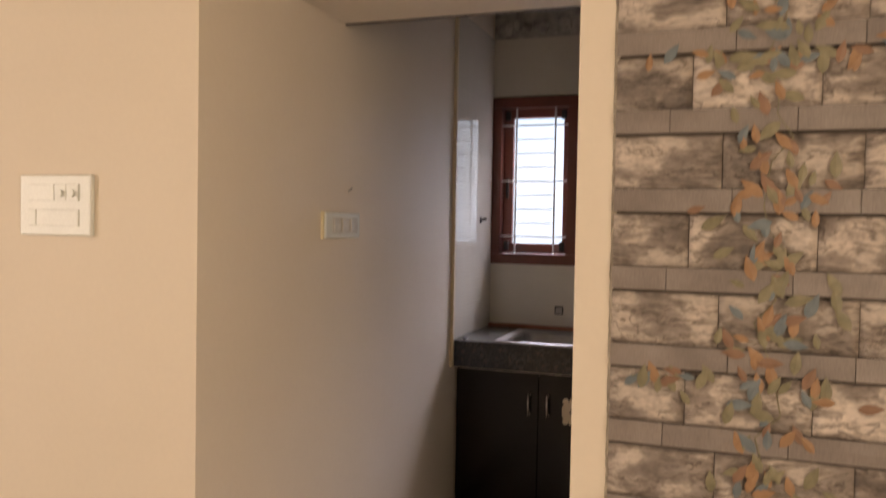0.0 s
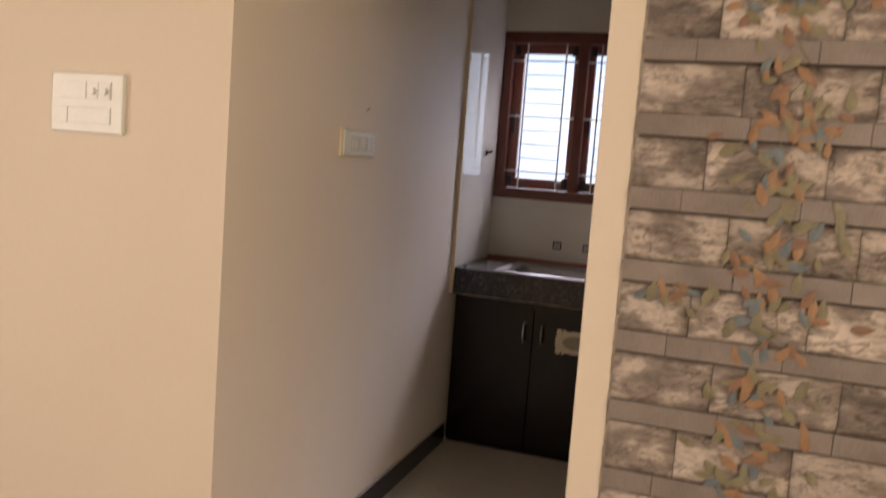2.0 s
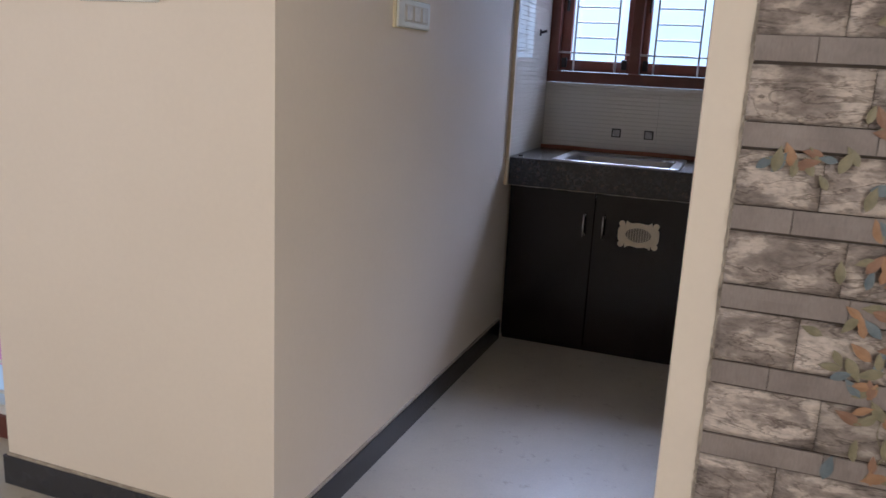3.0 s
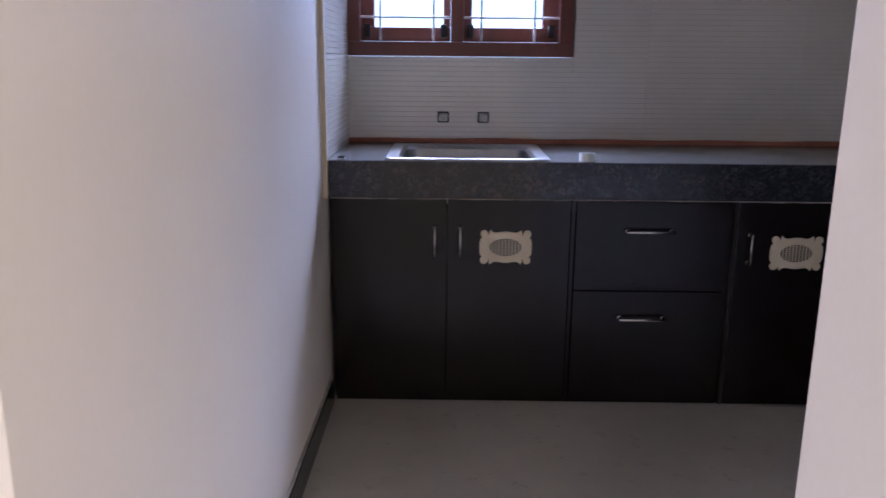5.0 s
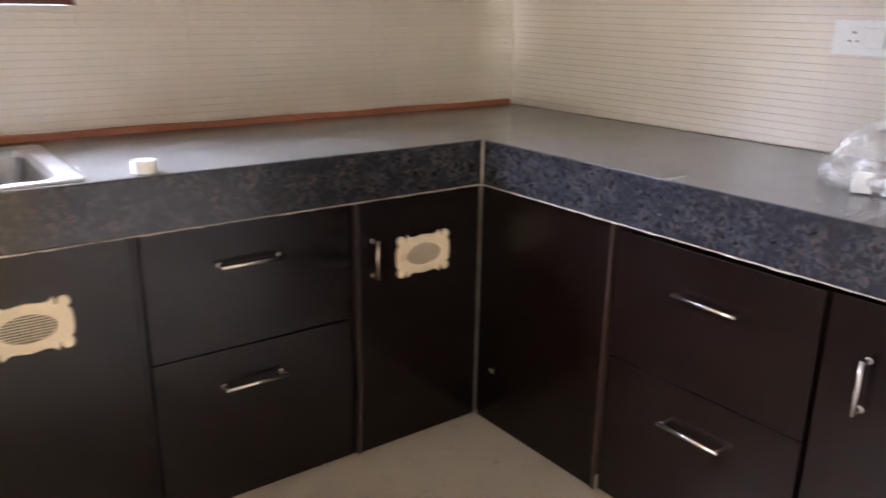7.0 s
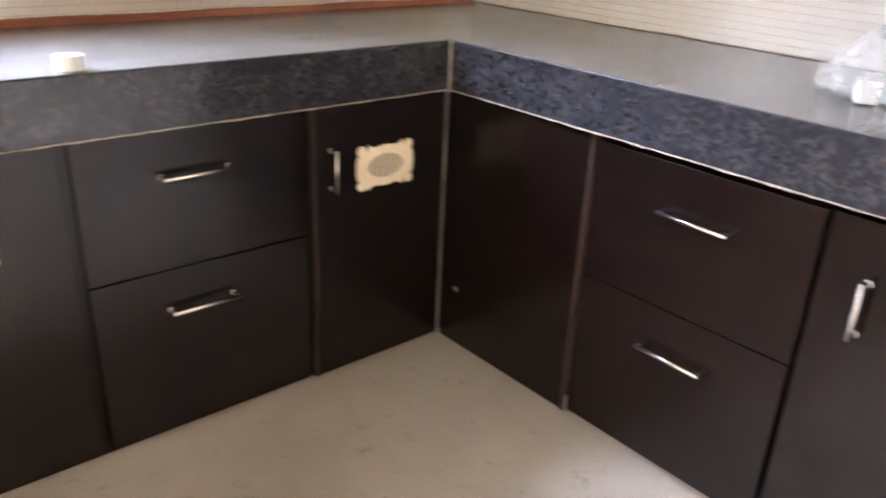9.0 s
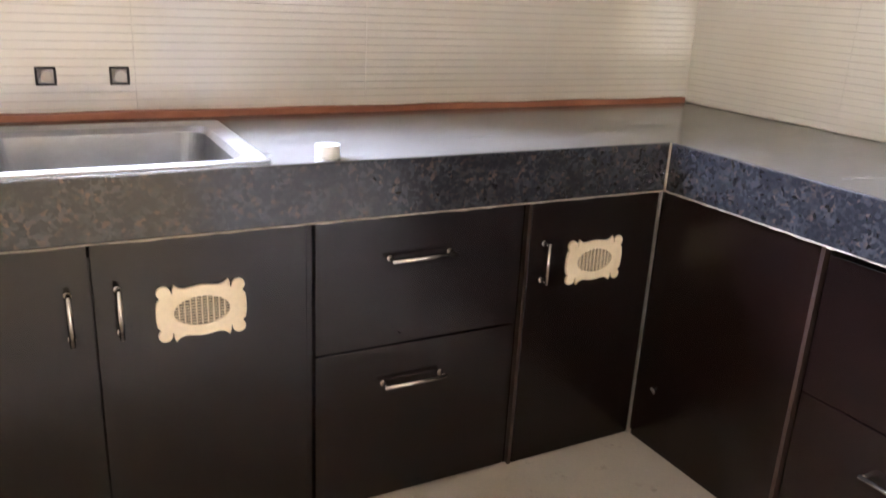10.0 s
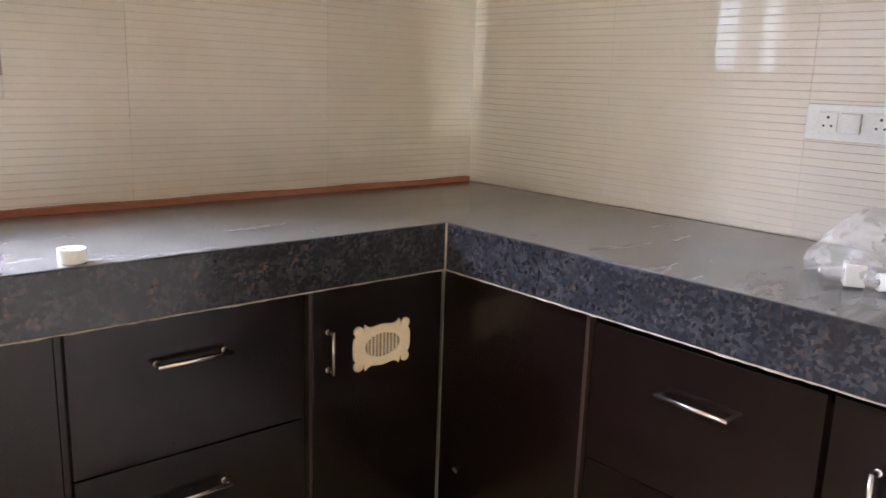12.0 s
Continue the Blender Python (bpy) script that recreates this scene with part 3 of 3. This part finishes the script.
part("hinge_screw", rod(bmesh.new(), (FX + 0.004, 1.86, 0.17), (FX - 0.008, 1.86, 0.185), 0.004), ALU, right_cab, "small loose steel screw")
rdraw = carcass("drawer_cabinet", (2.1, 1.17, 0), "dark brown laminate cabinet with two drawers", (FX + TH + 0.002, 2.36, 0.912, 1.433, 0.0, 0.70))
for z0, z1, hz in ((0.403, 0.720, 0.616), (0.02, 0.399, 0.301)):
    d = part("drawer_front", boxed(FX - 0.004, FX + TH - 0.004, 0.917, 1.422, z0, z1, 0.0015), LAM, rdraw)
    handle((FX, 1.234, hz), (FX, 1.085, hz), (-0.028, 0, 0), d)
part("foot_clip", boxed(FX - 0.002, FX + 0.03, 1.424, 1.434, 0.006, 0.05, 0.003), ALU, rdraw, "small metal foot bracket")
rdoor = carcass("side_door_cabinet", (2.1, 0.6, 0), "dark brown laminate cabinet with closed doors", (FX + TH + 0.002, 2.36, 0.326, 0.909, 0.0, 0.70))
d = part("door", boxed(FX, FX + TH, 0.610, 0.906, 0.01, 0.722, 0.0015), LAM, rdoor)
handle((FX, 0.822, 0.614), (FX, 0.822, 0.516), (-0.026, 0, 0), d)
d = part("door", boxed(FX, FX + TH, 0.328, 0.606, 0.01, 0.722, 0.0015), LAM, rdoor)


# ---- small things of the kitchen ----
bm = bmesh.new()
bmesh.ops.create_cone(bm, cap_ends=False, segments=36, radius1=0.026, radius2=0.0255, depth=0.026, matrix=Matrix.Translation((0.867, 1.928, 0.8835)))
bmesh.ops.create_cone(bm, cap_ends=False, segments=36, radius1=0.0235, radius2=0.0235, depth=0.022, matrix=Matrix.Translation((0.867, 1.928, 0.8855)))
bmesh.ops.create_circle(bm, cap_ends=True, segments=36, radius=0.0235, matrix=Matrix.Translation((0.867, 1.928, 0.890)))
cap = thing("bottle_cap", (0.867, 1.928, 0.87), "small white round plastic cap lying on the worktop", "cap")
smooth(part("skirt", bm, WHITE, cap))
bm = bmesh.new()
for k in range(36):
    a, b = 2 * math.pi * k / 36, 2 * math.pi * (k + 1) / 36
    q = [bm.verts.new((0.867 + r * math.cos(t), 1.928 + r * math.sin(t), 0.8968)) for r, t in ((0.0235, a), (0.0258, a), (0.0258, b), (0.0235, b))]
    bm.faces.new(q)
part("rim", bm, WHITE, cap)


def pipe_point(x, z):
    p = thing("pipe_outlet", (x, 2.48, z), "capped grey water pipe end in a rough square wall cutout", "pipe outlet", "tap points", "structure")
    bm = bmesh.new()
    for b in ((x - 0.022, x + 0.022, z + 0.016, z + 0.021), (x - 0.022, x + 0.022, z - 0.022, z - 0.017), (x - 0.022, x - 0.017, z - 0.017, z + 0.016), (x + 0.017, x + 0.023, z - 0.017, z + 0.016)):
        box(bm, b[0], b[1], 2.4755, 2.482, b[2], b[3])
    # dark frame set on the tile draws the edge of the cutout
    part("cutout", bm, DARK, p)
    part("filler", boxed(x - 0.017, x + 0.017, 2.4775, 2.482, z - 0.017, z + 0.016), CEMENT, p, "grey cement filling")
    part("pipe_cap", rod(bmesh.new(), (x + 0.002, 2.48, z), (x + 0.002, 2.466, z), 0.0125, 16), ALU, p, "grey pipe cap")
    p.location.y += 0.0085


pipe_point(0.385, 0.970)
pipe_point(0.544, 0.970)

sock = thing("socket_panel", (2.379, 1.15, 1.155), "white plastic panel with two sockets and two switches", "socket")
part("plate", boxed(2.368, 2.382, 1.000, 1.302, 1.113, 1.199, 0.004), WHITE, sock)
part("inner_frame", boxed(2.3655, 2.369, 1.022, 1.272, 1.130, 1.182, 0.001), WHITE, sock)
for y in (1.247, 1.128):
    s = part("socket_face", boxed(2.3635, 2.366, y - 0.022, y + 0.022, 1.133, 1.179, 0.001), WHITE, sock)
    for dy, dz, r in ((0, 0.011, 0.0035), (-0.009, -0.009, 0.0028), (0.009, -0.009, 0.0028)):
        # solid dark discs take the place of the shaded pin holes
        part("pin_hole", rod(bmesh.new(), (2.3628, y + dy, 1.157 + dz), (2.365, y + dy, 1.157 + dz), r), DARK, s)
for y in (1.194, 1.070):
    bm = boxed(2.357, 2.367, y - 0.024, y + 0.024, 1.133, 1.179, 0.003)
    part("rocker", bm, WHITE, sock)

sock.location += Vector((0.009, -0.012, 0))

hook = thing("wall_hook", (0.014, 2.278, 1.43), "small dark metal hook on the tiled side wall", "hook")
part("plate", boxed(0.0125, 0.018, 2.268, 2.288, 1.415, 1.445, 0.002), DARK, hook)
part("arm", rod(bmesh.new(), (0.016, 2.278, 1.43), (0.045, 2.278, 1.438), 0.006), DARK, hook)

# a clear plastic bag with small packing inside
bag = thing("plastic_bag", (2.10, 0.955, 0.87), "crumpled clear plastic bag holding a small white box", "plastic bag")
bm = bmesh.new()
bmesh.ops.create_icosphere(bm, subdivisions=4, radius=1.0)
for v in bm.verts:
    n = noise.noise(v.co * 2.3) * 0.22 + noise.noise(v.co * 5.0) * 0.04
    v.co *= 1 + n
    peak = max(0.0, v.co.z)
    v.co = Vector((2.10 + v.co.x * 0.13 * (1 - 0.35 * peak), 0.955 + v.co.y * 0.145 * (1 - 0.35 * peak), 0.8715 + max(0.0, v.co.z * 0.10 + 0.045)))
part("film", bm, FILM, bag)
carton = thing("small_carton", (1.975, 0.955, 0.8735), "small white cardboard box inside the plastic bag", "box")
bm = boxed(-0.022, 0.022, -0.018, 0.018, 0.0, 0.042, 0.001)
bmesh.ops.rotate(bm, verts=bm.verts, cent=(0, 0, 0), matrix=Matrix.Rotation(0.5, 3, "Z"))
bmesh.ops.translate(bm, verts=bm.verts, vec=(1.985, 0.978, 0.8735))
part("body", bm, WHITE, carton)

roll = thing("paper_roll", (2.01, 0.915, 0.8735), "small white paper roll lying inside the plastic bag", "roll")
bm = bmesh.new()
rod(bm, (1.975, 0.930, 0.890), (2.02, 0.885, 0.890), 0.0165, 24)
smooth(part("sleeve", bm, WHITE, roll))
# solid disc, its dark colour stands for shade inside the roll
part("core", rod(bmesh.new(), (1.9742, 0.9308, 0.890), (1.980, 0.925, 0.890), 0.006, 18), DARK, roll, "dark disc coloured as the shaded hollow core")
nut = thing("hex_nut", (0.055, 1.925, 0.87), "small dark steel nut lying on the worktop", "nut")
part("body", rod(bmesh.new(), (0.055, 1.925, 0.8705), (0.055, 1.925, 0.880), 0.011, 6), DARK, nut)
part("washer", rod(bmesh.new(), (0.055, 1.925, 0.8705), (0.055, 1.925, 0.8722), 0.015, 16), ALU, nut, "thin steel washer")

# ---- switch plates of the entrance ----
panel = thing("light_switch", (-0.426, 0, 1.438), "white plastic switch panel with two rows of switches", "switch panel")
part("plate", boxed(-0.541, -0.310, -0.014, 0.0, 1.361, 1.515, 0.004), WHITE, panel)
for z0, z1 in ((1.448, 1.492), (1.384, 1.428)):
    part("row_frame", boxed(-0.508, -0.346, -0.0155, -0.0135, z0, z1, 0.0005), WHITE, panel)
for i, (a, b, z0, z1) in enumerate(((-0.507, -0.425, 1.450, 1.490), (-0.423, -0.386, 1.450, 1.490), (-0.385, -0.347, 1.450, 1.490))):
    r = part("module", boxed(a, b, -0.018, -0.015, z0, z1, 0.001), WHITE, panel)
    if i:
        part("knob", rod(bmesh.new(), (a + 0.022, -0.018, 1.468), (a + 0.022, -0.027, 1.468), 0.009, 18), WHITE, r, "round regulator knob")
for a, b in ((-0.507, -0.483), (-0.4825, -0.347)):
    part("rocker", boxed(a, b, -0.019 if a < -0.49 else -0.0175, -0.015, 1.386, 1.426, 0.0015), WHITE, panel)

panel.location += Vector((0.004, 0, -0.004))

sw = thing("switch_box", (0, 0.754, 1.394), "surface white switch box wrapped in clear film", "switch box")
part("plate", boxed(0.0, 0.009, 0.629, 0.879, 1.350, 1.438, 0.002), IVORY, sw)
part("cover", boxed(0.0085, 0.017, 0.634, 0.876, 1.353, 1.435, 0.006), WHITE, sw)
part("inset", boxed(0.0165, 0.0185, 0.676, 0.854, 1.370, 1.420, 0.001), WRAP, sw)
# grey sheet stands in for the shade in the gaps between rockers
part("rocker_gap", boxed(0.0184, 0.0188, 0.680, 0.850, 1.3725, 1.4175), GROUT_GROOVE, sw, "grey sheet coloured as the shade round the rockers")
for y in (0.705, 0.765, 0.825):
    part("rocker", boxed(0.0184, 0.0215, y - 0.022, y + 0.022, 1.374, 1.416, 0.002), WRAP, sw)
sw.location.y -= 0.02
nail = thing("nail", (0, 0.80, 1.51), "small bright steel nail in the cream wall", "nail")
part("shank", rod(bmesh.new(), (-0.002, 0.80, 1.506), (0.014, 0.80, 1.519), 0.0025, 8), ALU, nail)


# ---- ribbed wall tiles ----
def ribbed_tile(w, h):
    """A wall tile w x h facing -y, with its ribs 20 mm apart between sharp grooves."""
    prof, n = [], max(1, round(h / 0.02))
    g = h / n
    for i in range(n):
        z = i * g
        prof += [(z, 0.0012), (z + 0.0005, 0.0012), (z + 0.0011, 0.0)]
        prof += [(z + g - 0.0005, 0.0)]
    prof.append((h, 0.0022))
    bm = bmesh.new()
    a = [bm.verts.new((0.0003, y, z)) for z, y in prof]
    b = [bm.verts.new((w - 0.0003, y, z)) for z, y in prof]
    for i in range(len(prof) - 1):
        f = bm.faces.new((a[i], b[i], b[i + 1], a[i + 1]))
        # groove faces are coloured darker than the ribs
        f.material_index = 0 if i % 4 == 2 else 1
    for s in (a, b):
        c0, c1 = bm.verts.new((s[0].co.x, 0.010, 0)), bm.verts.new((s[0].co.x, 0.010, h))
        bm.faces.new([*s, c1, c0])
    bmesh.ops.recalc_face_normals(bm, faces=bm.faces)
    me = bpy.data.meshes.new("tile")
    bm.to_mesh(me)
    bm.free()
    me.materials.append(TILE)
    me.materials.append(GROUT_GROOVE)
    return me


TILES = {}


def tile_at(parent, u0, u1, z0, z1, m):
    key = (round(u1 - u0, 4), round(z1 - z0, 4))
    if key not in TILES:
        TILES[key] = ribbed_tile(*key)
    ob = new("tile", TILES[key])
    ob.matrix_world = m @ Matrix.Translation((u0, 0, z0))
    ob.parent = parent


back_tiles = structure("tile_backing_back", [(0.012, 2.38, 2.4925, 2.4995, 0.872, 1.2), (0.892, 2.38, 2.4925, 2.4995, 1.2, 2.085), (0.012, 2.38, 2.4925, 2.4995, 2.085, 2.39)],
                       GROUT_GROOVE, "cream ribbed tiles behind the worktop", "wall tiles")
right_tiles = structure("tile_backing_right", [(2.3865, 2.3925, 0.324, 2.49, 0.872, 2.39)], GROUT_GROOVE, "glossy cream ribbed tiles on the side wall", "wall tiles")
left_tiles = structure("tile_backing_left", [(0.0005, 0.0025, 1.888, 2.49, 0.872, 2.39)], GROUT_GROOVE, "glossy cream ribbed tiles beside the window", "wall tiles")
ZR = [0.872, 1.147, 1.447, 1.747, 2.047, 2.39]
mb = Matrix.Translation((0, 2.4885, 0))
for u0, u1 in ((0.012, 0.58), (0.58, 1.18), (1.18, 1.78), (1.78, 2.3825)):
    for z0, z1 in zip(ZR, ZR[1:]):
        if u0 > 0.9 or z1 < 1.2:
            tile_at(back_tiles, u0, u1, z0, z1, mb)
tile_at(back_tiles, 0.892, 1.18, 1.202, 1.447, mb)
tile_at(back_tiles, 0.892, 1.18, 1.447, 1.747, mb)
tile_at(back_tiles, 0.892, 1.18, 1.747, 2.087, mb)
for u0, u1 in ((0.012, 0.58), (0.58, 0.892)):
    tile_at(back_tiles, u0, u1, 1.147, 1.202, mb)
tile_at(back_tiles, 0.892, 1.18, 1.147, 1.202, mb)
for u0, u1 in ((0.012, 0.58), (0.58, 1.18)):
    tile_at(back_tiles, u0, u1, 2.087, 2.39, mb)
mr = Matrix.Translation((2.3825, 0, 0)) @ Matrix.Rotation(radians(-90), 4, "Z")
for u0, u1 in ((-2.4885, -1.89), (-1.89, -1.29), (-1.29, -0.69), (-0.69, -0.324)):
    for z0, z1 in zip(ZR, ZR[1:]):
        tile_at(right_tiles, u0, u1, z0, z1, mr)
ml = Matrix.Translation((0.0125, 0, 0)) @ Matrix.Rotation(radians(90), 4, "Z")
for z0, z1 in zip(ZR, ZR[1:]):
    tile_at(left_tiles, 1.888, 2.4885, z0, z1, ml)

# ---- stone tiled wall ----
stone_wall = structure("stone_cladding", [(0.978, 2.28, -0.020, -0.0155, 0.0, CZ)], JOINT_AND_SHADE, "brown split-stone effect wall tiles with autumn leaf vines", "stone tiles")


def stone_mesh(w, h, rough, seed):
    nx, nz = (max(4, round(w / 0.017)), 7) if rough else (max(3, round(w / 0.05)), 2)
    bm = bmesh.new()
    grid = []
    for j in range(nz + 1):
        row = []
        for i in range(nx + 1):
            u, v = i / nx, j / nz
            edge = min(u * w, (1 - u) * w, v * h, (1 - v) * h)
            k = min(1.0, edge / 0.012)
            p = Vector((u * w * 9, seed * 7.3, v * h * 26))
            y = -0.004 - (0.0055 * (noise.noise(p) * 0.9 + 0.5 * noise.noise(p * 2.7) + 0.35) * k if rough else 0.001 * k)
            row.append(bm.verts.new((0.0008 + u * (w - 0.0016), y, 0.0008 + v * (h - 0.0016))))
        grid.append(row)
    for j in range(nz):
        for i in range(nx):
            bm.faces.new((grid[j][i], grid[j][i + 1], grid[j + 1][i + 1], grid[j + 1][i]))
    rim = [*grid[0], *[r[-1] for r in grid[1:]], *grid[-1][-2::-1], *[r[0] for r in grid[-2:0:-1]]]
    low = [bm.verts.new((v.co.x, 0.002, v.co.z)) for v in rim]
    for i in range(len(rim)):
        j = (i + 1) % len(rim)
        bm.faces.new((rim[i], low[i], low[j], rim[j]))
    bmesh.ops.recalc_face_normals(bm, faces=bm.faces)
    me = bpy.data.meshes.new("stone")
    bm.to_mesh(me)
    bm.free()
    me.materials.append(STONE if rough else STONE_SLAB)
    if rough:
        for p in me.polygons:
            p.use_smooth = True
    return me


STONES = {}


def stone_row(z0, z1, joints, rough):
    for a, b in zip(joints, joints[1:]):
        key = (round(b - a, 3), round(z1 - z0, 4), rough, random.randrange(3))
        if key not in STONES:
            STONES[key] = stone_mesh(key[0], key[1], rough, key[3] + 3 * key[0])
        ob = new("stone" if rough else "stone_strip", STONES[key])
        ob.parent = stone_wall
        ob.location = (a, -0.0205 - (0.0 if rough else 0.006), z0)


def joints(first, steps):
    x, out, i = 0.977, [0.977], 0
    x = first
    while x < 2.2:
        out.append(round(x, 3))
        x += steps[i % len(steps)]
        i += 1
    return out + [2.272]


JA, JB = joints(1.173, (0.235, 0.195)), joints(1.117, (0.220, 0.210))
SA, SB = joints(1.191, (0.212, 0.218)), joints(1.078, (0.220, 0.210))
PITCH, STRIP = 0.1479, 0.044
for k in range(-10, 10):
    top = 1.476 + k * PITCH      # top of a narrow strip
    if top - STRIP < 0 or top + PITCH - STRIP > CZ:
        continue
    even = k % 2 == 0
    stone_row(top - STRIP, top, SA if even else SB, False)
    # stones stop short, so dark backing shows as the shadow line under each strip
    stone_row(top, top + PITCH - STRIP - 0.0045, JA if even else JB, True)

# broken filler along the cut edge of the cladding
bm = bmesh.new()
prev = None
for i in range(240):
    z = 0.002 + i * 0.012
    out, deep = 0.977 + 0.007 * random.random() ** 2, -0.0165 - 0.009 * random.random()
    row = [bm.verts.new(q) for q in ((0.9725 - 0.002 * random.random(), -0.0152, z), (0.975, deep, z), (out, deep - 0.001, z), (out, -0.0152, z))]
    if prev:
        for k in range(3):
            bm.faces.new((prev[k], prev[k + 1], row[k + 1], row[k]))
    prev = row
part("edge_filler", bm, PUTTY, stone_wall, "chipped pale filler along the cut tile edge")

# leaves of the vine: one mesh a colour, turned and scaled
LEAF_MESHES = []
for m in LEAVES:
    bm = bmesh.new()
    ridge, le, ri = [], [], []
    for i in range(7):
        t = i / 6
        wd = 0.36 * math.sin(math.pi * t ** 0.85) * (1 - 0.25 * t)
        ridge.append(bm.verts.new((0, -0.05, t - 0.5)))
        le.append(bm.verts.new((-wd * 0.66, 0.0, t - 0.5)))
        ri.append(bm.verts.new((wd * 0.66, 0.0, t - 0.5)))
    for i in range(6):
        bm.faces.new((le[i], ridge[i], ridge[i + 1], le[i + 1]))
        bm.faces.new((ridge[i], ri[i], ri[i + 1], ridge[i + 1]))
    me = bpy.data.meshes.new("leaf")
    bm.to_mesh(me)
    bm.free()
    me.materials.append(m)
    LEAF_MESHES.append(me)


def leaf(x, z, turn, size):
    ob = new("leaf", random.choices(LEAF_MESHES, (5, 6, 2, 2))[0])
    ob.parent = stone_wall
    ob.matrix_basis = Matrix.Translation((x, -0.0325 - 0.002 * rng.random(), z)) @ Matrix.Rotation(turn, 4, "Y") @ Matrix.Diagonal((size, 0.015, size, 1))


rng = random.Random(5)
for tx in (0.977, 1.407):
    for k in range(-6, 5):
        z = 1.476 + k * PITCH
        if k % 4 == 1:        # the leafy branch running across the tile top
            for i in range(24):
                leaf(tx + 0.02 + 0.4 * rng.random(), z + 0.088 + rng.gauss(0, 0.014), rng.uniform(-1.6, 1.6), rng.uniform(0.032, 0.050))
            n = 17
        else:
            n = 28
        for i in range(n):
            cx = tx + (0.30 if k % 2 == 0 else 0.27)
            leaf(min(tx + 0.44, max(tx + 0.1, cx + rng.gauss(0, 0.05))), z + rng.uniform(-0.03, 0.11), rng.gauss(0, 1.0), rng.uniform(0.030, 0.052))
    # the thin printed stem
    bm = bmesh.new()
    pts = [Vector((tx + 0.285 + 0.02 * math.sin(i * 1.1) + 0.012 * math.sin(i * 2.7), -0.0315, 0.56 + i * 0.042)) for i in range(38)]
    for a, b in zip(pts, pts[1:]):
        rod(bm, a, b, 0.0011, 5)
    part("stem", bm, LEAVES[1], stone_wall)
